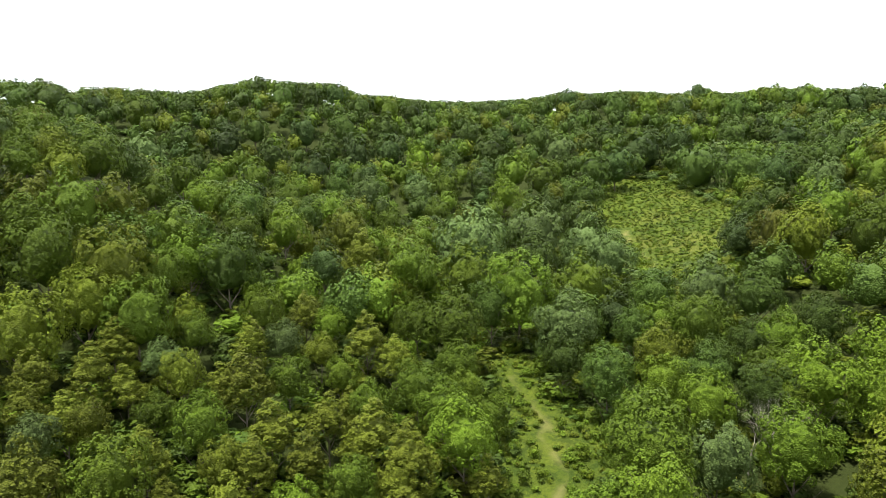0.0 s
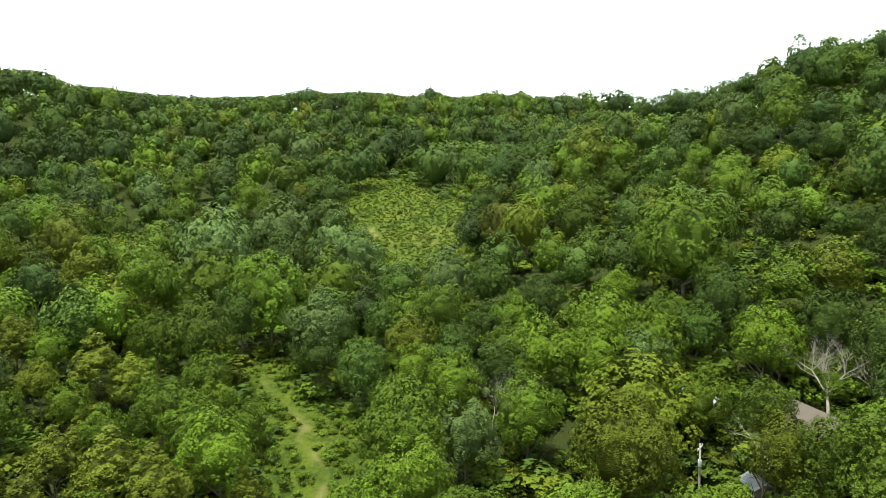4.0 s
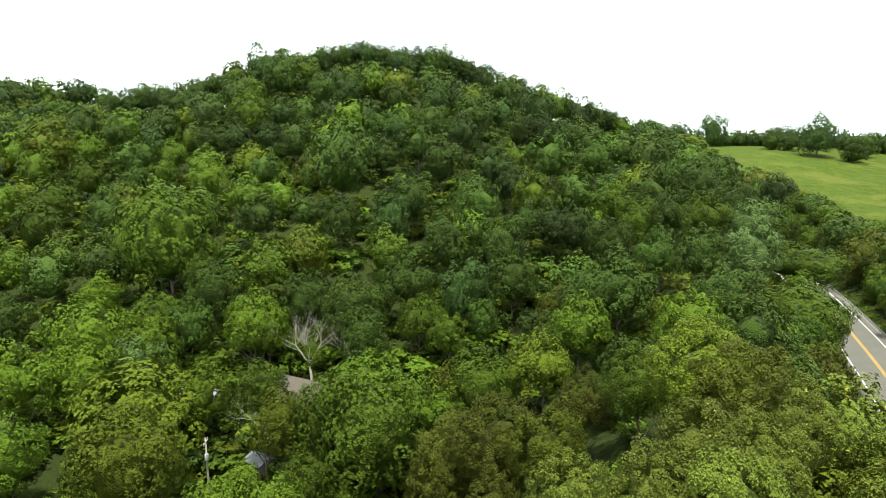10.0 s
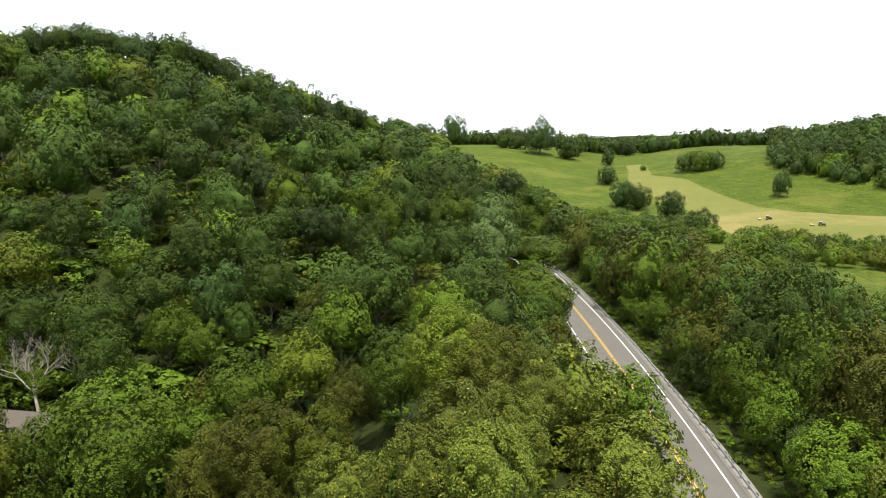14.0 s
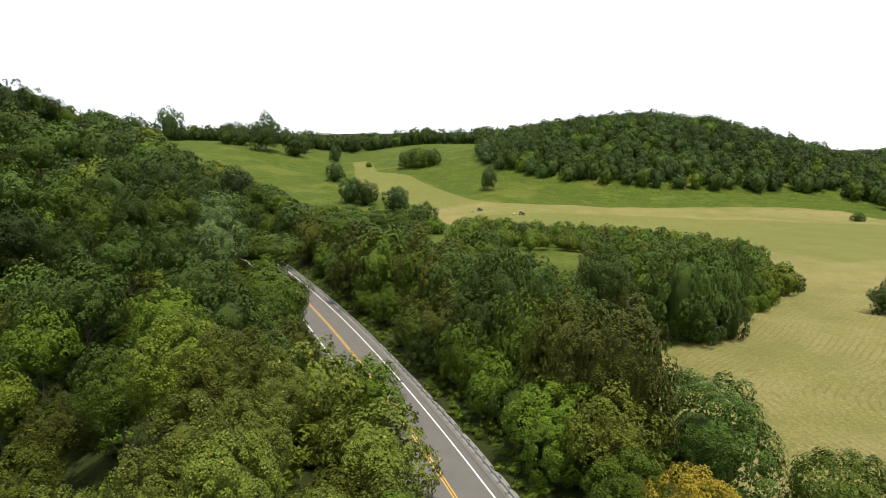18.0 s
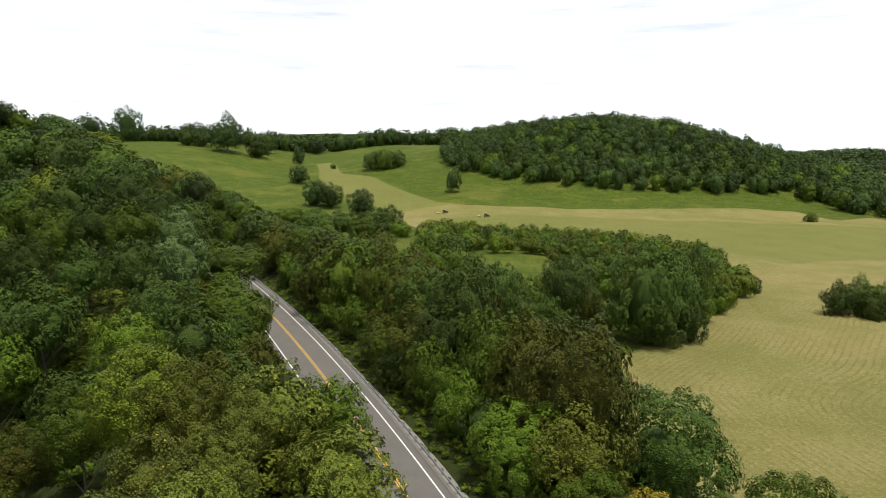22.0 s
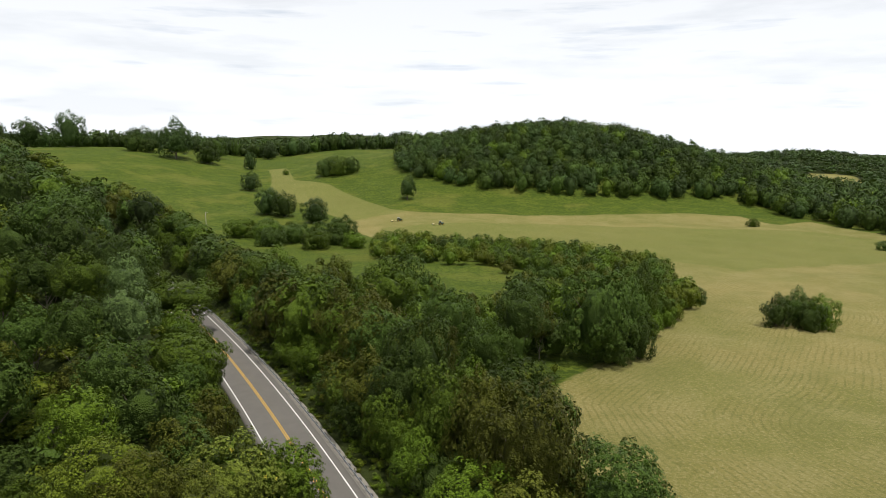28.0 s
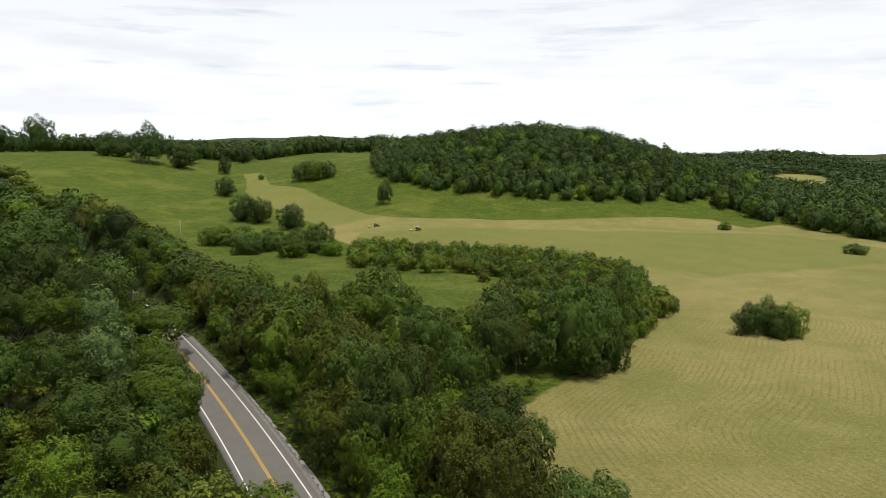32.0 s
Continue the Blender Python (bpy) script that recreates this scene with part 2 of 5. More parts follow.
def plain(name, colour, rough=0.6, metal=0.0, grain=0.15, scale=3.0):
    m, nt, b = material(name)
    pos = position(nt)
    dark = tuple(c * (1 - grain) for c in colour)
    lite = tuple(min(1, c * (1 + grain)) for c in colour)
    f = mix_col(nt, noise_out(nt, scale, 5.0, 0.65, pos), dark, lite)
    f = mix_col(nt, math_node(nt, "MULTIPLY", noise_out(nt, scale * 9, 3.0, 0.6, pos), 0.5), f, dark)
    nt.links.new(f, b.inputs["Base Color"])
    b.inputs["Roughness"].default_value = rough
    b.inputs["Metallic"].default_value = metal
    return m


asphalt = plain("asphalt", (0.128, 0.119, 0.106), 0.88, 0, 0.26, 0.4)
white_paint = plain("white_road_paint", (0.72, 0.72, 0.70), 0.6, 0, 0.12, 1.5)
yellow_paint = plain("yellow_road_paint", (0.62, 0.36, 0.03), 0.6, 0, 0.15, 1.5)
gravel = plain("shoulder_gravel", (0.25, 0.23, 0.20), 0.95, 0, 0.35, 2.5)
weathered_post = plain("weathered_post_steel", (0.20, 0.20, 0.20), 0.7, 0.3, 0.2, 2.0)
galvanised = plain("galvanised_steel", (0.50, 0.52, 0.54), 0.45, 0.85, 0.12, 2.0)

# ---- lie of the land ----
def smooth(a, b, v):
    t = np.clip((v - a) / (b - a), 0, 1)
    return t * t * (3 - 2 * t)


def road_x(y):
    """East-west place of the road's centre line at each y."""
    s = y - 63.0
    bend = -15.4 - 0.57 * s - 0.0010 * s * s
    return np.where(y > 0, bend, road_x0 - 0.444 * y)


road_x0 = -15.4 + 0.57 * 63 - 0.0010 * 63 * 63


def bump(x, y, cx, cy, sx, sy, turn=0.0):
    c, s = math.cos(radians(turn)), math.sin(radians(turn))
    u, v = (x - cx) * c + (y - cy) * s, -(x - cx) * s + (y - cy) * c
    return np.exp(-0.5 * ((u / sx) ** 2 + (v / sy) ** 2))


def rolling(x, y):
    return (np.sin(x * 0.031 + 1.3) * np.cos(y * 0.027 - 0.4) + 0.6 * np.sin(x * 0.071 - y * 0.053) + 0.4 * np.cos(x * 0.13 + y * 0.11))


def far_hills(x, y):
    r = np.hypot(x, y)
    f = (np.sin(x * 0.0047 + 0.7) * np.cos(y * 0.0039 + 1.1) + 0.6 * np.sin(x * 0.0091 - y * 0.0075 + 2.0) + 0.35 * np.cos(x * 0.017 + y * 0.019))
    return smooth(1100, 2300, r) * (54 + 13 * f) * (0.66 + 0.34 * smooth(150, 420, x + 0.02 * y))


def ground_z(x, y):
    x, y = np.asarray(x, float), np.asarray(y, float)
    d = (x - road_x(y)) * 0.87                       # metres east of the road
    z = rolling(x, y) * 0.6
    z = z - 22 * smooth(9, 60, d)                     # falls away to the hay fields
    z = z - 20 * smooth(-12, -50, d)                  # and down into the hollow
    z = z + (73 * bump(x, y, -237, 138, 100, 98, 60) + 8 * bump(x, y, -95, 60, 40, 40, 0)) * (1 - smooth(4, 40, d))   # the wooded knob
    z = z - 4.6 * bump(x, y, -78, 26, 15, 15)      # dip with the house
    z = z + 90 * bump(x, y, -500, -190, 150, 470, 30)   # long ridge closing the hollow
    z = z + 16 * bump(x, y, -310, -300, 60, 45, 0) - 8 * bump(x, y, -385, -210, 60, 40, 0)
    z = z + 9 * bump(x, y, -520, 20, 90, 80, 0) + 32 * bump(x, y, -225, -430, 90, 70, 0)
    z = z + 46 * bump(x, y, -70, -172, 60, 68, 20)     # spur with young trees
    s = -0.45 * x + 0.9 * y
    z = z + 62 * smooth(430, 1000, s) * smooth(-40, 90, d) * (1 - smooth(190, 480, x - 0.05 * y))
    z = z - 14 * bump(x, y, -300, 870, 60, 210, 19.4) + 3 * bump(x, y, -430, 720, 70, 90, 0)    # swale in the pasture's crest
    z = z + 54 * bump(x, y, 85, 760, 128, 85, -4)
    z = z + 13 * bump(x, y, 270, 740, 120, 60, -14)
    z = z - 25 * smooth(420, 800, x)
    z = z * smooth(6.5, 22, np.abs(d)) - 0.35 * (1 - smooth(6.5, 22, np.abs(d)))   # the road's bench
    return z + far_hills(x, y)


def inside(poly, x, y, soft=1.0):
    """Signed distance to a closed outline, positive inside."""
    x, y = np.asarray(x, float), np.asarray(y, float)
    best = np.full(x.shape, 1e9)
    odd = np.zeros(x.shape, bool)
    for (ax, ay), (bx, by) in zip(poly, poly[1:] + poly[:1]):
        t = np.clip(((x - ax) * (bx - ax) + (y - ay) * (by - ay)) / ((bx - ax) ** 2 + (by - ay) ** 2), 0, 1)
        best = np.minimum(best, np.hypot(x - ax - t * (bx - ax), y - ay - t * (by - ay)))
        odd ^= ((ay > y) != (by > y)) & (x < (bx - ax) * (y - ay) / (by - ay + 1e-9) + ax)
    return np.where(odd, best, -best)


def along(line, x, y):
    """Distance to an open line."""
    x, y = np.asarray(x, float), np.asarray(y, float)
    best = np.full(x.shape, 1e9)
    for (ax, ay), (bx, by) in zip(line[:-1], line[1:]):
        t = np.clip(((x - ax) * (bx - ax) + (y - ay) * (by - ay)) / ((bx - ax) ** 2 + (by - ay) ** 2), 0, 1)
        best = np.minimum(best, np.hypot(x - ax - t * (bx - ax), y - ay - t * (by - ay)))
    return best


HAY = [(17, 121), (15, 137), (14, 156), (28, 176), (42, 192), (57, 218), (74, 251), (88, 269), (85, 309), (59, 367), (28, 380), (-56, 412),
       (-89, 470), (-118, 531), (-82, 571), (-57, 565), (16, 564), (89, 565), (167, 585), (222, 584), (236, 540), (270, 560), (300, 470), (420, 400), (420, 20), (40, 60)]
SWATH = [(-118, 531), (-165, 590), (-214, 645), (-236, 720), (-262, 785), (-240, 790), (-205, 700), (-160, 672), (-130, 625), (-82, 571)]
MEADOW = [(20, 160), (-20, 210), (-60, 222), (-90, 300), (-130, 340), (-210, 350), (-420, 480), (-900, 760), (-640, 1120), (60, 1000), (330, 640), (520, 420), (480, 40), (40, 60)]
FAR_FIELD = [(545, 1200), (560, 1300), (700, 1560), (800, 1640), (870, 1600), (770, 1380), (640, 1230)]
REGROWN = [(-70, 425), (60, 385), (130, 335), (300, 400), (250, 500), (120, 522), (0, 530), (-80, 500)]
HOLLOW = [(-261, -80), (-292, -86), (-318, -86), (-330, -65), (-290, -45), (-261, -29), (-217, -19), (-194, -20), (-182, -22), (-166, -29), (-173, -37), (-205, -50), (-244, -66)]
CLEARING = [(-30, -14), (-52, -24), (-65, -31), (-75, -34), (-82, -36), (-94, -46), (-102, -47), (-98, -40), (-90, -33), (-88, -25), (-79, -22), (-66, -21), (-52, -16), (-30, -8)]
TRACK_LOW = [(-52, -19), (-67, -24), (-74, -25.5), (-79, -30), (-86, -32), (-92, -38), (-97, -43)]
TRACK_HIGH = [(-165, -33), (-185, -40), (-204, -48), (-243, -62)]


def spaced(lo, hi, centre_lo, centre_hi, step):
    """Grid lines, close together in the middle and wider outwards."""
    mid = list(np.arange(centre_lo, centre_hi + 0.1, step))
    out, v, s = [], centre_hi, step
    while v < hi:
        s *= 1.09
        v += s
        out.append(v)
    low, v, s = [], centre_lo, step
    while v > lo:
        s *= 1.09
        v -= s
        low.append(v)
    return np.array(low[::-1] + mid + out)


def mesh_from(name, verts, faces, mats, smooth_faces=False):
    me = bpy.data.meshes.new(name)
    verts, faces = np.asarray(verts, np.float32), np.asarray(faces, np.int32)
    n, k = faces.shape
    me.vertices.add(len(verts))
    me.vertices.foreach_set("co", verts.ravel())
    me.loops.add(n * k)
    me.loops.foreach_set("vertex_index", faces.ravel())
    me.polygons.add(n)
    me.polygons.foreach_set("loop_start", np.arange(0, n * k, k, dtype=np.int32))
    me.polygons.foreach_set("loop_total", np.full(n, k, np.int32))
    me.update(calc_edges=True)
    for m in mats:
        me.materials.append(m)
    if smooth_faces:
        me.polygons.foreach_set("use_smooth", np.ones(n, bool))
    return me


def build_ground():
    xs, ys = spaced(-4600, 4600, -340, 300, 3.5), spaced(-4600, 4600, -140, 620, 3.5)
    X, Y = np.meshgrid(xs, ys)
    Z = ground_z(X, Y)
    w, h = len(xs), len(ys)
    i = (np.arange(h - 1)[:, None] * w + np.arange(w - 1)[None, :]).ravel()
    me = mesh_from("ground", np.stack([X, Y, Z], -1).reshape(-1, 3), np.stack([i, i + 1, i + w + 1, i + w], -1), [ground_material()], True)
    for name, val in (("hay", np.maximum(np.maximum(inside(HAY, X, Y), inside(FAR_FIELD, X, Y)), inside(SWATH, X, Y))), ("meadow", np.maximum(inside(MEADOW, X, Y), np.maximum(inside(HOLLOW, X, Y) + 7, inside(CLEARING, X, Y) + 4.5))),
                      ("regrown", np.maximum(inside(REGROWN, X, Y), inside(SWATH, X, Y) + 14)),
                      ("track", np.maximum(0.5 - along(TRACK_LOW, X, Y), 1.0 - along(TRACK_HIGH, X, Y)))):
        at = me.attributes.new(name, "FLOAT", "POINT")
        at.data.foreach_set("value", np.clip(val, -30, 160).astype(np.float32).ravel())
    return tagged(new("ground", me), "rolling ground with mown hay, green pasture and dark forest floor", "ground", kind="structure")


ground = build_ground()

# ---- the road ----
def strip(name, offsets, y0, y1, lift, mat, step=2.0, dash=None):
    """A ribbon along the road between two offsets from its centre line."""
    ys = np.arange(y0, y1 + 0.01, step)
    px, dx = road_x(ys), (road_x(ys + 0.5) - road_x(ys - 0.5))
    ln = np.hypot(dx, 1)
    nx, ny = 1 / ln, -dx / ln
    rows = [np.stack([px + nx * o, ys + ny * o, np.full_like(ys, lf)], -1) for o, lf in zip(offsets, lift)]
    k, n = len(rows), len(ys)
    V = np.stack(rows, 1).reshape(-1, 3)
    i = (np.arange(n - 1)[:, None] * k + np.arange(k - 1)[None, :]).ravel()
    return new(name, mesh_from(name, V, np.stack([i, i + 1, i + k + 1, i + k], -1), [mat], True))


def marking(name, offsets, lift, mat, label):
    return tagged(strip(name, offsets, -260, 320, lift, mat), label, "road marking", kind="structure")


tagged(strip("road", (-4.0, -3.9, -3.4, 0, 3.4, 4.1, 4.2), -260, 320, (-0.4, 0.02, 0.05, 0.12, 0.05, 0.02, -0.4), asphalt), "grey worn asphalt two-lane country road", "road", kind="structure")
marking("white_edge_line", (3.08, 3.24), (0.068, 0.066), white_paint, "white painted edge line")
marking("white_edge_line", (-3.24, -3.08), (0.066, 0.068), white_paint, "white painted edge line")
marking("yellow_centre_line", (0.07, 0.19), (0.131, 0.129), yellow_paint, "yellow painted double centre line")
marking("yellow_centre_line", (-0.19, -0.07), (0.129, 0.131), yellow_paint, "yellow painted double centre line")
tagged(strip("gravel_shoulder", (4.1, 4.5, 5.1, 6.0), -260, 320, (0.03, 0.02, -0.05, -0.7), gravel), "pale gravel road shoulder", "shoulder", kind="structure")


def part(name, data, parent, label=""):
    """One mesh object under a thing."""
    ob = new(name, data)
    ob.parent = parent
    return tagged(ob, label)


def road_frame(y, offset):
    """Place and heading beside the road."""
    x, dx = float(road_x(np.array(y))), float(road_x(np.array(y + 0.5)) - road_x(np.array(y - 0.5)))
    ln = math.hypot(dx, 1)
    return x + offset / ln, y - offset * dx / ln, math.atan2(-dx, 1)


def box_mesh(name, sx, sy, sz, mat, bevel=0.0, z0=0.0):
    bm = bmesh.new()
    bmesh.ops.create_cube(bm, size=1, matrix=Matrix.Translation((0, 0, z0 + sz / 2)) @ Matrix.Diagonal((sx, sy, sz, 1)))
    if bevel:
        bmesh.ops.bevel(bm, geom=bm.edges[:], offset=bevel, segments=1, affect="EDGES")
    me = bpy.data.meshes.new(name)
    bm.to_mesh(me)
    bm.free()
    me.materials.append(mat)
    return me


def build_guardrail(y0, y1, side, label):
    """W-beam rail in lapped lengths on steel posts; side is 1 east of the road, -1 west of it."""
    root = tagged(new("guardrail"), label, "guardrail")
    profile = [(0.0, 0.42), (0.05, 0.45), (0.08, 0.49), (0.03, 0.545), (0.03, 0.575), (0.08, 0.63), (0.05, 0.67), (0.0, 0.70)]
    ys = np.arange(y0, y1, 1.66)
    section = 6
    for a in range(0, len(ys) - section, section):
        V, F = [], []
        for y in np.linspace(ys[a], ys[a + section] + 0.12, 7):
            for o, h in profile:
                x, yy, _ = road_frame(float(y), side * (4.35 - o + (0.004 if a % 12 else 0.0)))
                V.append((x, yy, h + 0.02))
        k = len(profile)
        for r in range(6):
            for q in range(k - 1):
                F.append((r * k + q, r * k + q + 1, (r + 1) * k + q + 1, (r + 1) * k + q))
        part("rail", mesh_from("rail", V, F, [galvanised], True), root)
    post = box_mesh("post", 0.11, 0.15, 1.25, weathered_post, 0.01, -0.6)
    block = box_mesh("block", 0.13, 0.15, 0.34, weathered_post, 0.01, 0.0)
    for y in ys:
        x, yy, turn = road_frame(float(y), side * 4.57)
        p = part("post", post, root)
        p.matrix_local = Matrix.Translation((x, yy, 0.0)) @ Matrix.Rotation(-turn, 4, "Z")
        bx, by, _ = road_frame(float(y), side * 4.45)
        b = part("block", block, root)
        b.matrix_local = Matrix.Translation((bx, by, 0.40)) @ Matrix.Rotation(-turn, 4, "Z")


build_guardrail(-30, 178, 1, "galvanised steel W-beam guardrail on posts beside the road")
build_guardrail(128, 165, -1, "short galvanised guardrail on the inside of the bend")

# ---- trees ----
def sphere_points(n, rng):
    v = rng.normal(size=(n, 3))
    return v / np.linalg.norm(v, axis=1)[:, None]


def ball(level):
    """Vertices and triangles of a unit ball."""
    bm = bmesh.new()
    bmesh.ops.create_icosphere(bm, subdivisions=level, radius=1)
    V, F = np.array([v.co[:] for v in bm.verts]), np.array([[v.index for v in f.verts] for f in bm.faces])
    bm.free()
    return V, F


BALL = {k: ball(k) for k in (1, 2, 3, 4)}


def spread(pts, n, rng):
    """Places picked evenly from many."""
    order = [int(np.argmax(pts[:, 2]))]
    gap = ((pts - pts[order[0]]) ** 2).sum(1)
    while len(order) < min(n, len(pts)):
        k = int(np.argmax(gap * rng.uniform(0.45, 1.0, len(gap))))
        order.append(k)
        gap = np.minimum(gap, ((pts - pts[k]) ** 2).sum(1))
    return order


def crown_arrays(rng, leaves, leaf, height=1.1, lobes=12, sub=60, shape="round", shell=3, loose=0.22, core=0.74):
    """A crown of unit radius: boughs carry rounded tufts, and small leaves clothe each tuft. Returns vertices and triangles."""
    main = []
    if shape == "cone":
        for i in range(lobes):
            h = (i + 0.5) / lobes
            a = i * 2.4 + rng.uniform(-0.4, 0.4)
            w = (1 - h) * 0.56
            main.append((math.cos(a) * w * rng.uniform(0.6, 1), math.sin(a) * w * rng.uniform(0.6, 1), (h - 0.40) * 2, 0.12 + 0.34 * (1 - h)))
        main.append((0, 0, -0.1, 0.42))
    else:
        main.append((0, 0, 0.05, 0.55))
        for i in range(lobes):
            h = 0.94 - 1.28 * (i + 0.3) / lobes + rng.uniform(-0.10, 0.10)
            a = i * 2.39996 + rng.uniform(-0.5, 0.5)
            w = math.sqrt(max(0.03, 1 - h * h)) * rng.uniform(0.50, 0.72)
            main.append((math.cos(a) * w, math.sin(a) * w, h * rng.uniform(0.54, 0.80), rng.uniform(0.24, 0.40)))
    main = np.array(main)
    main[:, 2] *= height
    # a tuft on each free place of the boughs
    pts, out = [], []
    for c in main:
        d = sphere_points(int(sub * 12 * c[3] ** 2) + 14, rng)
        d = d[d[:, 2] > -0.75]
        pts.append(c[:3] + d * c[3])
        out.append(d)
    pts, out = np.concatenate(pts), np.concatenate(out)
    keep = np.ones(len(pts), bool)
    for c in main:
        keep &= ((pts - c[:3]) ** 2).sum(1) > (c[3] * 0.97) ** 2
    pts, out = pts[keep], out[keep]
    order = spread(pts, sub, rng)
    order = [k for k in order if rng.random() > 0.05]
    R = (1.10 if shape == "cone" else 1.26) / math.sqrt(sub) * rng.uniform(0.60, 1.40, len(order))
    C = pts[order] + out[order] * R[:, None] * rng.uniform(-0.3, 0.3, (len(order), 1))
    C[:, 2] += 0.10 * R
    # the leaves, on the free side of each tuft
    share = R ** 2 / (R ** 2).sum() * leaves * 1.9
    P, N = [], []
    for c, r, m, o in zip(C, R, share, out[order]):
        d = sphere_points(int(m) + 3, rng)
        d = d[d @ (o + np.array([0, 0, 0.30])) > -0.60]
        P.append(c + d * r * rng.uniform(0.80, 1.0 + loose, len(d))[:, None])
        N.append(d * 0.75 + o * 0.35 + c / (np.linalg.norm(c) + 0.05) * 0.55 + rng.normal(size=d.shape) * 0.26)
    P, N = np.concatenate(P), np.concatenate(N)
    keep = np.ones(len(P), bool)
    for c, r in zip(C, R):
        keep &= ((P - c) ** 2).sum(1) > (r * 0.78) ** 2
    for c in main:
        keep &= ((P - c[:3]) ** 2).sum(1) > (c[3] * 0.86) ** 2
    P, N = P[keep], N[keep]
    N /= np.linalg.norm(N, axis=1)[:, None]
    T = np.cross(N, rng.normal(size=N.shape))
    T /= np.linalg.norm(T, axis=1)[:, None]
    B = np.cross(N, T)
    m = len(P)
    s = leaf * rng.uniform(0.6, 1.4, m)[:, None]
    V = [np.stack([P - T * s - B * s * 0.5, P + T * s - B * s * 0.5, P + B * s * 1.1], 1).reshape(-1, 3)]
    F = [np.arange(m)[:, None] * 3 + np.array([[0, 1, 2]])]
    # the dense inner leafage that closes the crown
    BV, BF = BALL[shell]
    girth = core * np.where(BV[:, 2] > 0, 1.0, 0.85)
    if shape == "cone":
        girth = np.full(len(BV), core * 0.62)
    V.append(BV * (girth * rng.uniform(0.86, 1.06, len(BV)))[:, None] * np.array([1, 1, height]) + np.array([0, 0, 0.02]))
    F.append(BF + m * 3)
    V = np.concatenate(V)
    V[:, :2] /= np.percentile(np.hypot(V[:, 0], V[:, 1]), 98)
    V[:, 2] += 0.85
    return V, np.concatenate(F)


def trunk_arrays(rng, height, radius, limbs=5, sides=6, spread=0.7):
    """A tapered trunk with limbs, as tubes."""
    V, F, off = [], [], 0

    def tube(pts, rads):
        nonlocal off
        pts = np.array(pts)
        rings = []
        for i, (p, r) in enumerate(zip(pts, rads)):
            dvec = pts[min(i + 1, len(pts) - 1)] - pts[max(i - 1, 0)]
            dvec = dvec / np.linalg.norm(dvec)
            u = np.cross(dvec, (0.3, 0.9, 0.2))
            u /= np.linalg.norm(u)
            w = np.cross(dvec, u)
            a = np.arange(sides) * 2 * math.pi / sides
            rings.append(p + r * (np.cos(a)[:, None] * u + np.sin(a)[:, None] * w))
        V.append(np.concatenate(rings))
        for i in range(len(pts) - 1):
            for s in range(sides):
                q = (off + i * sides + s, off + i * sides + (s + 1) % sides, off + (i + 1) * sides + (s + 1) % sides, off + (i + 1) * sides + s)
                F.append((q[0], q[1], q[2]))
                F.append((q[0], q[2], q[3]))
        off += len(pts) * sides

    lean = rng.normal(size=2) * 0.04 * height
    stem = [(lean[0] * f * f, lean[1] * f * f, height * f - 0.4) for f in (0, 0.08, 0.3, 0.6, 1.0)]
    tube(stem, [radius * k for k in (1.5, 1.05, 0.85, 0.6, 0.2)])
    for i in range(limbs):
        f = rng.uniform(0.35, 0.85)
        a = i * 2.4 + rng.uniform(-0.5, 0.5)
        L = height * spread * rng.uniform(0.35, 0.6)
        p0 = np.array([lean[0] * f * f, lean[1] * f * f, height * f - 0.4])
        dirn = np.array([math.cos(a), math.sin(a), rng.uniform(0.5, 1.1)])
        p1 = p0 + dirn * L * 0.5
        p2 = p0 + dirn * L + np.array([0, 0, 0.15 * L])
        tube([p0, p1, p2], [radius * 0.45, radius * 0.3, radius * 0.08])
    return np.concatenate(V), np.array(F)


RNG = np.random.default_rng(5)
def forms(n, leaves, leaf, lobes, heights, **more):
    return [crown_arrays(RNG, leaves, leaf, heights[i % len(heights)], lobes, **more) for i in range(n)]


TALL = (0.72, 0.85, 1.0, 1.12, 1.3, 0.92, 1.05, 1.2)
FORMS = {
    "close": forms(6, 10500, 0.0210, 17, TALL, sub=96, shell=2, core=0.56),
    "near": forms(8, 3300, 0.0360, 15, TALL, sub=60, shell=2, core=0.62),
    "middle": forms(8, 1300, 0.0540, 14, TALL, sub=46, shell=2, core=0.66),
    "far": forms(8, 420, 0.0840, 13, TALL, sub=36, shell=2, core=0.71, loose=0.08),
    "distant": forms(6, 140, 0.14, 11, TALL, sub=22, shell=1, core=0.73, loose=0.06),
    "shrub": forms(4, 130, 0.14, 5, (0.8, 1.0), sub=12, shell=1, loose=0.4, core=0.66),
    "speck": forms(3, 40, 0.26, 4, TALL, sub=7, shell=1, loose=0.2, core=0.7),
    "cedar_close": forms(4, 4600, 0.034, 18, (1.0, 1.25, 0.9, 1.1), shape="cone", sub=90, shell=3, loose=0.3),
    "cedar_near": forms(4, 2400, 0.046, 16, (1.0, 1.25, 0.9, 1.1), shape="cone", sub=70, shell=3, loose=0.3),
    "cedar_far": forms(2, 420, 0.10, 10, (1.0, 1.25), shape="cone", sub=36, shell=2, loose=0.3),
}


def best_form(form, height, width):
    """A crown whose own proportion is near to the one wanted."""
    items = FORMS[form]
    score = sorted((abs(math.log((V[:, 2].max() - V[:, 2].min()) / 2.1 / (height / width))), k) for k, (V, F) in enumerate(items))
    return score[random.randrange(min(3, len(score)))][1]


CROWN_MESH = {}


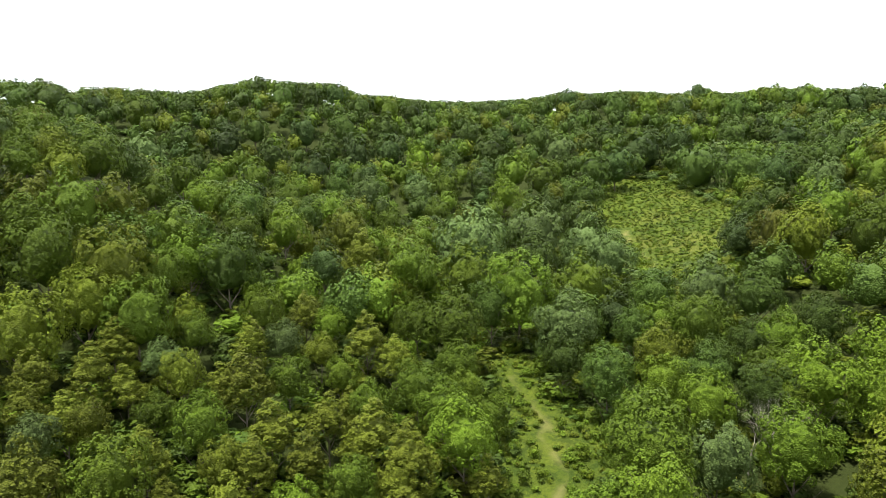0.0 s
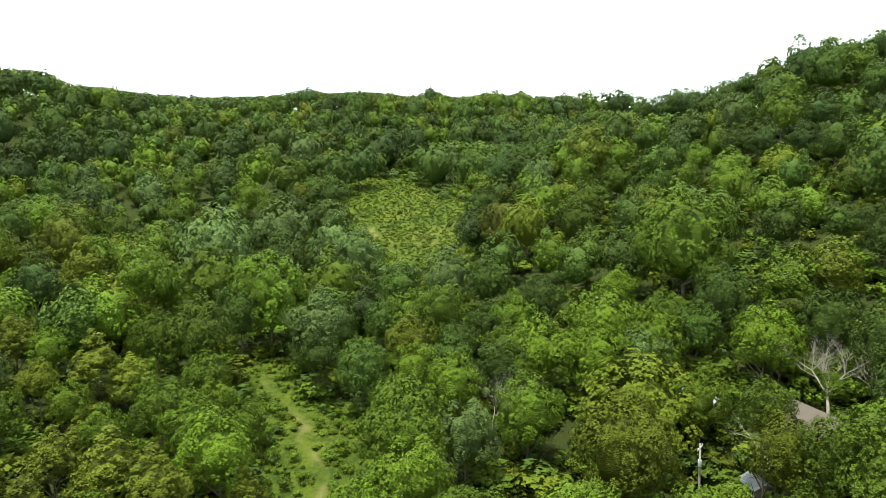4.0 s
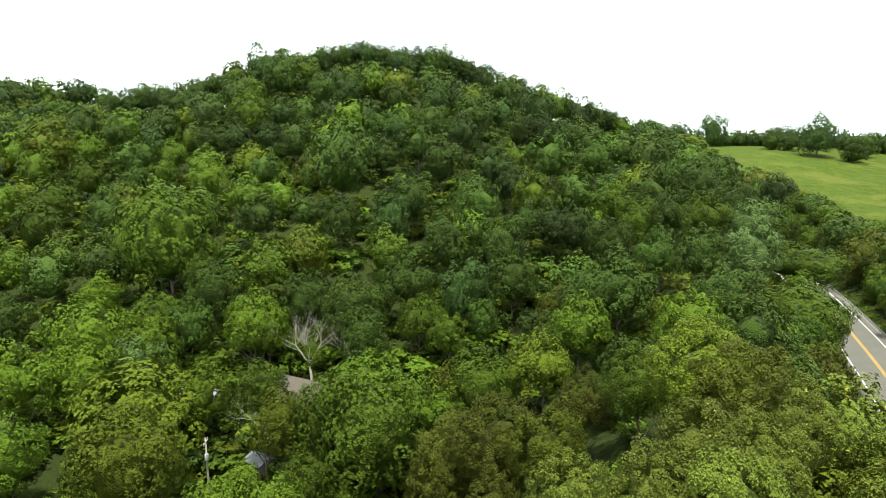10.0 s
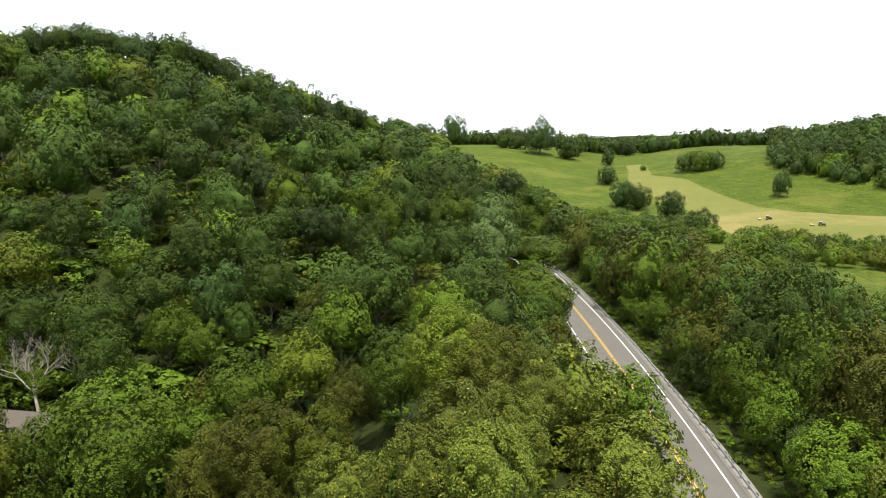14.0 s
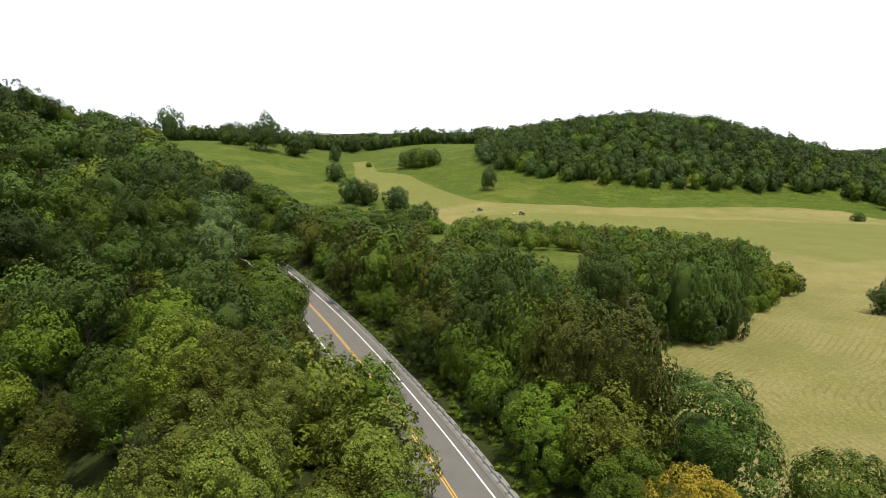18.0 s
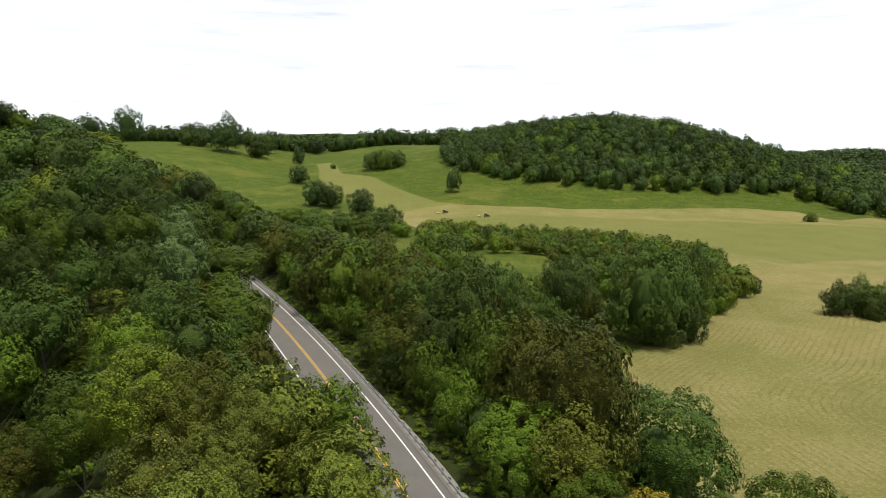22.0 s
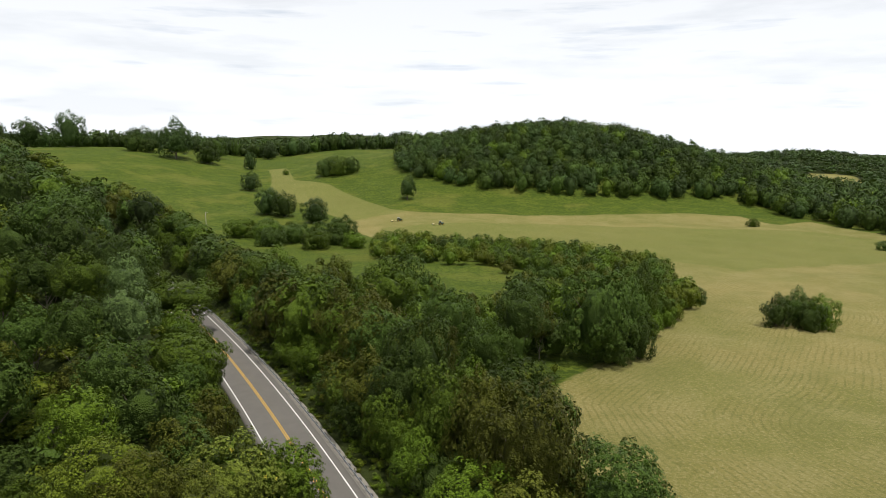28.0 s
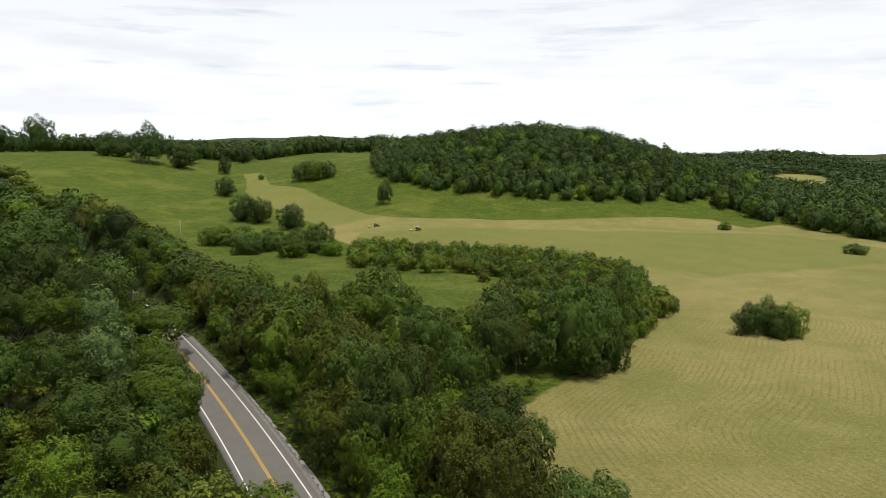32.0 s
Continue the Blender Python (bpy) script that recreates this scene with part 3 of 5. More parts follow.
def crown_mesh(form, k, kind):
    key = (form, k, kind)
    if key not in CROWN_MESH:
        V, F = FORMS[form][k]
        CROWN_MESH[key] = mesh_from("crown", V, F, [leaf_heaven if kind == "heaven" else leaf_mat[kind]])
    return CROWN_MESH[key]


TRUNKS = [mesh_from("trunk", *trunk_arrays(RNG, 1.0, 0.030), [bark]) for _ in range(3)]


def fit_crown(V, height, width, bare):
    """How far to lift a crown, and its upright scale, so that it tops out at the tree's height."""
    zmin, zmax = V[:, 2].min(), V[:, 2].max()
    sz = min(height * (1.03 - bare), (0.98 if bare > 0.04 else 1.25 if bare > 0.03 else 1.6) * width) / (zmax - zmin)
    return height - zmax * sz, sz


def tree(x, y, height, width, kind="green", form="near", name="broadleaf_tree", label="", group="", k=None, bare=0.28, sink=0.0):
    """One tree: an empty at its foot, a trunk with limbs and a crown of leaf clumps."""
    z = float(ground_z(x, y)) - sink
    root = new(name)
    root.matrix_world = pose(x, y, z, 0, 0, random.uniform(0, 360))
    tagged(root, label or "broadleaf tree in full green summer leaf", "tree", group)
    t = new("trunk", random.choice(TRUNKS))
    t.parent = root
    t.scale = (min(height, 1.1 * width) * 0.75, min(height, 1.1 * width) * 0.75, height * 0.75)
    k = best_form(form, height * (1 - bare), width) if k is None else k
    lift, sz = fit_crown(FORMS[form][k][0], height, width, bare)
    c = new("crown", crown_mesh(form, k, kind))
    c.parent = root
    c.scale = (width / 2, width / 2, sz)
    c.location = (0, 0, lift)
    return root


def woods(name, places, form, label, bare=0.05):
    """Many far trees as one mesh for each leaf colour."""
    by = {}
    for x, y, h, w, kind in places:
        by.setdefault(kind, []).append((x, y, h, w))
    for kind, items in by.items():
        VV, FF, TT, off = [], [], [], 0
        for x, y, h, w in items:
            use = form if kind != "cedar" else "cedar_far"
            V, F = FORMS[use][best_form(use, h * 0.95, w)]
            a = random.uniform(0, 2 * math.pi)
            c, s = math.cos(a), math.sin(a)
            lift, sz = fit_crown(V, h, w, bare)
            P = np.stack([(V[:, 0] * c - V[:, 1] * s) * w / 2 + x, (V[:, 0] * s + V[:, 1] * c) * w / 2 + y,
                          V[:, 2] * sz + lift + float(ground_z(x, y))], -1)
            VV.append(P)
            FF.append(F + off)
            TT.append(np.full(len(V), random.random(), np.float32))
            off += len(V)
        me = mesh_from(name, np.concatenate(VV), np.concatenate(FF), [leaf_stuff[kind]])
        at = me.attributes.new("tint", "FLOAT", "POINT")
        at.data.foreach_set("value", np.concatenate(TT))
        tagged(new(name, me), label, "woods", kind="stuff")


LABELS = {"green": "broadleaf tree in full green summer leaf", "olive": "olive-green broadleaf tree with loose crown", "yellow": "bright yellow-green young broadleaf tree",
          "grey": "grey-green silvery broadleaf tree", "oak": "very dark green broadleaf tree", "gold": "golden yellow-leaved broadleaf tree", "dull": "dull brownish-green broadleaf tree", "deep": "deep green broadleaf tree with dense crown"}


def scatter(x0, x1, y0, y1, step, rule, seed, loose=0.36):
    """Loose places on a jittered grid where rule(x, y) holds."""
    r = random.Random(seed)
    out = []
    y, row = y0, 0
    while y < y1:
        x = x0 + (step / 2 if row % 2 else 0)
        while x < x1:
            out.append((x + r.uniform(-loose, loose) * step, y + r.uniform(-loose, loose) * step))
            x += step
        y += step * 0.87
        row += 1
    P = np.array(out)
    return P[rule(P[:, 0], P[:, 1])]


def road_d(x, y):
    return (x - road_x(y)) * 0.87


# bare or low places: x, y, radius
OPENINGS = [(-70, 18, 3), (-81, 33.5, 6), (-98, -42, 5)]
# where the trees stay low: from and to bearing, from and to distance, fall of the sight line
LOW = [(-107, -95.5, 95, 215, 0.150), (-79, -72.5, 20, 69, 0.50), (-75.5, -66.5, 20, 76, 0.345)]
SHOULDER = [(-45, 5.6), (-40.7, 3.5), (-37.5, 3.0), (-34.8, 1.1), (-32.3, 0.1), (-29.4, -0.8), (-26.6, -2.2), (-24.2, -3.6), (-22.3, -5.0), (-17, -6.0), (-12, -6.6), (-5, -6.4), (8, -6.6), (15, -7.6), (40, -9.0)]


# trees that stand out one by one: x, y, height, width, leaf
RIDGE_LINE = [(-215.5, -406.4, 22.8, 24.2, "deep"), (-226.5, -394.6, 22.8, 27.9, "deep"), (-223.2, -365.2, 23.0, 22.5, "deep"), (-235.8, -366.7, 19.5, 15.3, "oak"), (-242.5, -338.0, 22.8, 20.1, "green"), (-261.2, -318.6, 20.2, 16.3, "deep"), (-288.7, -321.4, 17.0, 12.9, "green"),
    (-315.1, -317.0, 18.2, 14.1, "deep"), (-303.4, -284.6, 22.8, 20.1, "deep"), (-318.7, -276.6, 22.7, 18.5, "deep"), (-345.0, -276.2, 19.7, 15.5, "oak"), (-338.5, -252.0, 20.9, 16.6, "deep"), (-354.4, -241.7, 22.9, 18.8, "green"), (-369.9, -234.5, 20.4, 16.1, "deep"),
    (-410.0, -241.9, 13.0, 9.2, "deep"), (-456.4, -247.0, 12.1, 8.2, "oak")]
RIDGE_LINE_MORE = [(-427.0, -219.2, 14.1, 10.1, "deep"), (-420.2, -203.8, 17.2, 13.1, "grey"), (-410.5, -174.3, 20.6, 16.4, "green"), (-418.2, -163.5, 20.7, 16.5, "deep"), (-452.2, -157.9, 18.4, 14.3, "oak"), (-417.4, -132.6, 21.5, 17.3, "deep"), (-423.3, -116.2, 22.9, 21.2, "deep"),
    (-432.2, -97.2, 22.8, 21.4, "green"), (-432.6, -80.1, 21.6, 17.4, "deep"), (-513.5, -81.7, 17.3, 12.8, "oak"), (-442.0, -59.3, 21.9, 17.6, "green"), (-436.4, -47.8, 23.0, 19.2, "deep"), (-485.1, -29.8, 22.2, 17.9, "green"), (-493.5, -21.8, 17.9, 13.9, "deep"),
    (-506.8, -12.6, 19.3, 15.1, "grey"), (-476.0, 3.8, 22.6, 18.4, "deep")]
SADDLE_LINE = [(-486.9, -9.1, 22.9, 19.2, "green"), (-478.0, 5.3, 22.9, 18.9, "deep"), (-511.5, 22.0, 23.0, 24.7, "deep"), (-562.5, 40.8, 24.8, 24.7, "green"), (-546.4, 62.8, 30.0, 22.2, "oak"), (-551.1, 73.8, 30.0, 12.7, "oak"), (-274.5, 43.8, 19.9, 9.7, "deep"),
    (-274.9, 53.3, 20.4, 12.8, "deep"), (-261.5, 58.8, 16.6, 10.3, "oak"), (-257.8, 69.6, 15.0, 9.4, "deep"), (-257.3, 74.9, 14.6, 7.5, "deep"), (-484.8, 13.0, 22.9, 24.2, "oak"), (-533.1, 30.5, 22.9, 23.9, "oak"), (-563.5, 52.6, 26.5, 35.2, "deep"),
    (-552.8, 68.5, 29.6, 16.6, "deep"), (-550.1, 80.5, 29.1, 20.0, "deep"), (-276.7, 48.7, 19.7, 12.6, "oak"), (-271.1, 56.7, 18.2, 11.2, "oak"), (-243.7, 60.1, 15.1, 13.9, "deep"), (-258.1, 72.3, 14.2, 8.0, "oak")]
KNOB_LINE = [(-234.3, 87.2, 21.4, 17.1, "oak"), (-215.7, 93.3, 17.2, 13.2, "green"), (-240.5, 113.7, 16.8, 12.1, "oak"), (-236.6, 121.6, 17.3, 10.3, "deep"), (-233.3, 127.8, 18.9, 14.0, "oak"), (-226.3, 133.9, 16.8, 10.6, "deep"), (-220.8, 142.9, 17.4, 12.0, "oak"),
    (-215.3, 151.0, 19.7, 12.0, "deep"), (-209.4, 157.5, 17.5, 9.2, "deep"), (-204.1, 164.3, 16.4, 11.9, "oak"), (-184.5, 162.8, 15.7, 11.6, "deep"), (-182.1, 179.9, 16.7, 12.6, "green"), (-169.8, 179.4, 17.1, 13.0, "oak"), (-173.7, 194.8, 17.5, 10.5, "deep"),
    (-169.6, 201.0, 17.1, 12.0, "green")]
KNOB_LINE_MORE = [(-215.3, 86.4, 19.3, 15.0, "deep"), (-241.4, 109.3, 15.3, 10.7, "deep"), (-239.5, 118.1, 16.3, 10.8, "deep"), (-234.1, 124.2, 17.5, 8.4, "oak"), (-229.4, 130.6, 17.2, 10.6, "deep"), (-216.0, 133.7, 16.3, 12.2, "oak"), (-218.2, 146.9, 17.9, 11.8, "deep"),
    (-212.8, 154.6, 17.9, 10.6, "oak"), (-206.8, 160.9, 16.5, 10.6, "oak"), (-177.4, 149.5, 16.8, 12.8, "deep"), (-155.6, 145.4, 19.2, 14.9, "oak"), (-183.2, 187.3, 16.5, 11.0, "deep"), (-176.5, 192.2, 16.7, 9.8, "deep"), (-171.1, 197.1, 16.6, 9.2, "oak")]
SPUR_SLOPE = [(-74.8, -140.3, 12.7, 8.9, "green"), (-77.6, -135.3, 13.7, 9.8, "olive"), (-83.0, -129.7, 16.0, 12.1, "green"), (-216.7, -295.0, 22.7, 23.7, "grey"), (-90.8, -130.5, 12.5, 8.6, "deep"), (-69.6, -132.9, 12.0, 8.4, "green"), (-74.5, -126.7, 13.3, 9.5, "olive"),
    (-233.2, -289.9, 21.9, 17.6, "deep"), (-216.3, -261.0, 22.8, 19.0, "deep"), (-102.5, -128.0, 13.5, 9.5, "green"), (-95.7, -114.2, 11.8, 8.1, "yellow"), (-66.6, -110.5, 16.1, 12.4, "green"), (-73.4, -109.7, 14.6, 10.6, "olive"), (-57.5, -111.0, 13.0, 9.2, "green"),
    (-85.9, -115.6, 11.7, 8.1, "green"), (-220.2, -225.3, 22.0, 17.7, "green"), (-244.7, -237.5, 22.9, 18.5, "deep"), (-246.1, -210.7, 21.6, 17.6, "oak"), (-207.4, -192.5, 19.9, 15.9, "green")]
SPUR_SLOPE_MORE = [(-234.4, -187.2, 18.3, 14.2, "deep"), (-232.3, -170.2, 19.7, 15.7, "grey"), (-127.3, -112.7, 13.1, 9.2, "deep"), (-101.7, -96.2, 14.0, 10.1, "yellow"), (-90.6, -97.4, 13.7, 9.8, "green"), (-182.5, -124.6, 16.0, 12.0, "green"), (-119.5, -94.0, 16.3, 12.3, "olive"),
    (-289.7, -179.8, 20.3, 16.1, "yellow"), (-292.3, -199.7, 22.9, 19.2, "oak"), (-279.1, -211.2, 22.9, 19.0, "oak"), (-273.2, -225.1, 21.0, 16.8, "deep"), (-242.9, -150.9, 19.5, 15.5, "grey"), (-217.4, -127.5, 17.6, 13.7, "green"), (-243.3, -268.0, 22.8, 19.0, "oak"),
    (-261.4, -266.1, 22.5, 18.3, "deep"), (-280.5, -247.4, 22.4, 18.4, "oak"), (-302.1, -237.1, 23.0, 18.8, "deep"), (-321.9, -223.7, 22.8, 19.2, "deep"), (-212.9, -242.9, 19.8, 15.9, "green")]
BROAD_OAKS = [(-53.8, -98.3, 16.7, 12.8, "green"), (-59.0, -90.5, 16.9, 13.3, "olive"), (-72.2, -89.5, 13.6, 10.1, "green"), (-76.2, -84.8, 14.9, 11.0, "deep"), (-67.5, -89.4, 11.7, 8.1, "green"), (-44.1, -86.4, 14.6, 11.1, "olive"), (-53.6, -88.0, 13.5, 10.1, "olive"),
    (-56.0, -80.4, 14.5, 10.5, "green"), (-96.2, -81.3, 12.7, 9.1, "oak"), (-89.2, -49.5, 15.6, 11.6, "green"), (-116.2, -60.6, 16.9, 12.9, "yellow"), (-108.5, -46.3, 18.6, 14.5, "green"), (-126.0, -39.3, 17.4, 13.4, "yellow"), (-101.2, -34.7, 15.4, 11.6, "grey"),
    (-103.8, -49.6, 12.9, 9.1, "deep")]
SILVER = [(-132.4, -68.3, 22.6, 18.3, "grey"), (-174.7, -69.5, 23.0, 19.1, "grey"), (-163.2, -51.1, 19.8, 15.6, "grey"), (-157.3, -42.9, 15.9, 12.0, "grey"), (-145.7, -58.6, 17.1, 12.9, "deep"), (-247.7, -79.1, 21.6, 17.3, "deep"), (-249.3, -113.7, 19.0, 14.9, "yellow"),
    (-232.5, -97.1, 17.7, 13.7, "green"), (-127.9, -16.8, 15.9, 12.0, "grey"), (-110.0, -25.8, 11.5, 7.9, "deep")]
HOLLOW_RIM = [(-346.8, -80.2, 22.9, 30.0, "oak"), (-303.9, -82.7, 22.8, 19.3, "oak"), (-290.6, -89.1, 22.8, 18.7, "deep"), (-322.5, -116.7, 22.8, 19.8, "grey"), (-337.1, -134.8, 22.9, 19.1, "deep"), (-309.4, -47.0, 23.0, 24.1, "deep"), (-292.7, -27.4, 23.0, 25.8, "deep"),
    (-320.3, -42.0, 21.2, 17.0, "grey"), (-243.7, -12.5, 19.1, 15.0, "oak"), (-162.8, -7.8, 18.5, 14.3, "dull"), (-199.4, -15.9, 15.2, 11.2, "deep"), (-315.6, -151.3, 23.0, 20.2, "deep"), (-344.9, -179.9, 22.9, 20.5, "deep"), (-283.9, -124.5, 22.1, 17.9, "green"),
    (-363.9, -66.9, 22.8, 19.5, "oak"), (-374.8, -40.9, 22.8, 19.8, "deep"), (-373.7, -15.0, 22.9, 19.7, "oak"), (-250.7, -141.8, 22.0, 17.7, "green"), (-262.9, -131.5, 21.1, 17.0, "deep"), (-279.6, -108.8, 21.7, 17.4, "green")]
HOLLOW_FLOOR = [(-125.7, -8.9, 14.5, 10.6, "deep"), (-111.9, -21.7, 12.8, 9.0, "green"), (-109.9, -15.5, 14.7, 10.9, "green"), (-107.7, -8.0, 11.6, 7.8, "deep"), (-99.1, -19.3, 12.9, 9.2, "olive"), (-92.6, -32.0, 11.1, 7.4, "deep"), (-87.8, -23.9, 12.4, 8.6, "deep"),
    (-88.4, -17.0, 11.4, 7.7, "yellow"), (-93.2, -12.1, 11.8, 8.1, "deep"), (-84.3, -10.8, 11.5, 8.0, "yellow"), (-88.9, -4.3, 11.9, 8.4, "deep"), (-69.5, -14.5, 15.4, 11.6, "green"), (-71.6, -7.8, 12.0, 8.2, "grey"), (-61.8, -12.2, 13.1, 9.4, "yellow"),
    (-58.0, -15.4, 11.7, 7.9, "green"), (-78.0, -0.6, 12.4, 8.9, "green"), (-100.3, -11.7, 10.6, 7.1, "deep")]
YOUNG_WOOD = [(-51.8, -79.7, 10.2, 6.8, "cedar"), (-46.0, -76.2, 10.6, 7.2, "cedar"), (-54.0, -69.5, 10.0, 6.3, "olive"), (-57.1, -61.6, 12.2, 8.1, "cedar"), (-77.9, -57.8, 12.2, 8.2, "cedar"), (-78.9, -70.7, 10.0, 6.7, "cedar"), (-111.2, -83.4, 12.9, 11.7, "cedar"),
    (-48.1, -72.5, 8.6, 5.5, "cedar"), (-41.2, -80.0, 10.2, 6.5, "cedar"), (-79.8, -66.7, 8.9, 5.7, "yellow"), (-70.1, -56.5, 9.0, 5.7, "yellow"), (-70.0, -67.2, 9.8, 6.1, "grey"), (-66.6, -70.5, 9.6, 6.1, "cedar"), (-54.9, -73.8, 9.3, 6.1, "grey"),
    (-63.2, -59.7, 10.1, 6.4, "green"), (-72.0, -45.2, 11.1, 7.6, "green"), (-69.4, -39.8, 11.2, 7.9, "green"), (-63.6, -33.8, 13.1, 9.5, "yellow"), (-36.6, -58.5, 12.6, 9.1, "yellow"), (-48.4, -59.8, 10.4, 6.9, "green"), (-36.1, -70.2, 9.5, 5.8, "grey")]
YOUNG_WOOD_MORE = [(-58.1, -42.5, 12.3, 8.2, "cedar"), (-53.0, -53.1, 10.6, 7.2, "cedar"), (-57.8, -37.6, 11.4, 7.9, "cedar"), (-52.6, -47.7, 9.0, 5.7, "cedar"), (-47.8, -51.2, 9.3, 6.1, "cedar"), (-46.1, -54.0, 9.0, 5.7, "olive"), (-41.5, -60.1, 9.7, 6.5, "cedar"),
    (-51.8, -40.9, 9.6, 5.8, "green"), (-55.5, -37.6, 8.8, 6.0, "cedar"), (-62.1, -30.1, 7.7, 5.0, "cedar"), (-46.5, -43.9, 8.8, 5.6, "yellow"), (-43.2, -49.9, 8.6, 5.3, "cedar"), (-31.5, -63.6, 12.6, 10.0, "cedar"), (-39.4, -54.2, 8.2, 5.3, "cedar"),
    (-39.5, -70.7, 9.7, 6.4, "cedar"), (-40.8, -68.8, 9.3, 5.6, "olive"), (-59.6, -50.3, 9.8, 6.2, "cedar"), (-57.0, -65.8, 8.5, 5.3, "cedar"), (-77.9, -52.7, 10.3, 6.6, "cedar"), (-73.5, -75.0, 10.7, 7.4, "yellow"), (-89.0, -55.7, 12.0, 8.3, "green")]
KNOB = [(-203.4, 56.1, 15.3, 11.5, "grey"), (-186.4, 63.9, 16.4, 12.4, "green"), (-159.7, 66.4, 15.0, 11.2, "deep"), (-128.1, 63.6, 21.6, 17.5, "deep"), (-180.9, 51.1, 12.2, 8.6, "deep"), (-156.5, 89.0, 13.4, 9.8, "deep"), (-182.4, 71.7, 13.4, 9.6, "oak"),
    (-191.6, 88.5, 15.1, 11.1, "deep"), (-182.4, 93.6, 14.7, 10.8, "oak"), (-172.3, 103.5, 14.3, 10.6, "deep"), (-169.3, 115.6, 14.6, 10.8, "oak"), (-158.5, 120.3, 15.5, 11.5, "deep"), (-176.3, 56.2, 12.8, 9.1, "oak"), (-169.6, 63.2, 11.6, 7.9, "oak"),
    (-253.9, -6.3, 17.9, 13.8, "deep"), (-221.0, 1.4, 16.0, 12.0, "grey"), (-201.6, 12.9, 16.3, 12.4, "green"), (-207.3, 16.5, 21.0, 16.8, "olive")]
KNOB_MORE = [(-205.5, 24.7, 15.2, 11.2, "green"), (-178.4, 40.9, 12.2, 8.7, "green"), (-183.7, 22.0, 13.8, 10.1, "green"), (-168.1, 36.3, 12.0, 8.1, "green"), (-185.5, 36.0, 12.8, 8.9, "deep"), (-212.4, 33.5, 14.4, 10.6, "deep"), (-177.0, 2.7, 17.0, 13.0, "green"),
    (-169.5, 12.9, 14.9, 11.0, "green"), (-170.2, 30.7, 11.8, 8.2, "deep"), (-155.0, -1.8, 17.6, 13.6, "olive"), (-151.8, 8.4, 14.8, 10.9, "green"), (-148.6, 20.2, 13.9, 10.0, "deep"), (-115.3, 25.2, 22.4, 18.4, "green"), (-120.7, 42.6, 12.7, 9.0, "deep"),
    (-148.5, 54.1, 12.4, 8.6, "deep"), (-148.5, 40.9, 14.9, 11.1, "yellow"), (-108.6, 53.3, 12.7, 8.9, "deep"), (-118.5, 50.9, 10.4, 6.6, "deep")]
FLANK = [(-102.6, 60.3, 12.6, 8.8, "oak"), (-108.0, 68.6, 13.1, 9.4, "deep"), (-100.4, 79.4, 14.0, 10.3, "deep"), (-89.6, 63.8, 14.3, 10.8, "deep"), (-84.4, 70.5, 14.5, 10.8, "deep"), (-103.3, 96.0, 13.8, 9.9, "yellow"), (-89.8, 88.4, 13.1, 9.3, "oak"),
    (-117.7, 96.2, 15.1, 11.2, "oak"), (-123.8, 86.5, 16.1, 12.2, "deep"), (-138.4, 89.9, 14.4, 10.7, "deep"), (-149.4, 115.8, 15.9, 11.9, "deep"), (-152.1, 103.6, 15.6, 11.6, "deep"), (-153.3, 92.4, 13.3, 9.7, "oak"), (-120.2, 117.4, 17.7, 13.5, "deep"),
    (-134.6, 142.5, 16.4, 12.4, "deep"), (-139.4, 132.0, 16.0, 12.1, "oak"), (-121.1, 134.5, 17.1, 13.0, "deep"), (-86.1, 90.6, 12.9, 9.0, "oak"), (-90.1, 107.2, 14.2, 10.3, "green")]
FLANK_MORE = [(-71.2, 83.8, 12.7, 8.9, "deep"), (-108.5, 142.4, 16.9, 12.9, "deep"), (-82.8, 107.9, 14.8, 11.0, "deep"), (-72.5, 91.9, 13.4, 9.4, "green"), (-65.9, 93.0, 12.3, 8.4, "deep"), (-68.9, 104.3, 14.0, 10.1, "deep"), (-57.6, 89.0, 12.2, 8.5, "green"),
    (-58.7, 97.7, 12.2, 8.4, "deep"), (-53.7, 92.5, 11.6, 7.9, "grey"), (-45.6, 79.9, 12.1, 8.4, "grey"), (-120.0, 225.0, 18.1, 14.3, "oak"), (-81.8, 116.1, 14.4, 10.5, "deep"), (-142.3, 125.9, 14.6, 10.7, "deep"), (-92.7, 83.9, 12.1, 8.3, "deep"),
    (-56.5, 76.4, 12.0, 8.3, "deep"), (-49.3, 75.3, 11.3, 7.6, "deep"), (-141.0, 105.3, 14.7, 10.8, "oak"), (-111.5, 97.3, 12.9, 9.1, "oak")]
VALLEY = [(-96.5, 10.3, 16.0, 12.4, "yellow"), (-114.0, 1.2, 12.3, 8.4, "deep"), (-108.0, -3.2, 12.5, 8.9, "green"), (-113.1, 14.1, 11.4, 7.6, "yellow"), (-101.0, 20.1, 12.0, 8.3, "green"), (-95.4, 17.3, 12.7, 9.4, "yellow"), (-102.2, 28.2, 13.2, 9.7, "deep"),
    (-91.0, 30.6, 14.0, 10.1, "yellow"), (-84.6, 43.2, 13.1, 9.8, "deep"), (-79.5, 42.3, 11.2, 7.9, "deep"), (-90.3, 32.5, 10.3, 6.9, "yellow"), (-92.0, 1.2, 14.2, 10.5, "yellow"), (-95.9, -4.4, 11.6, 7.7, "green"), (-91.6, 8.8, 13.1, 9.7, "yellow"),
    (-92.8, 15.2, 11.8, 8.2, "grey"), (-90.0, -2.6, 11.5, 8.0, "yellow"), (-92.0, 39.1, 12.2, 8.8, "deep"), (-84.0, 52.4, 13.1, 9.5, "deep"), (-77.6, 58.2, 13.2, 9.4, "oak"), (-76.7, 67.3, 12.7, 8.9, "deep"), (-97.3, 23.3, 11.6, 7.9, "deep")]
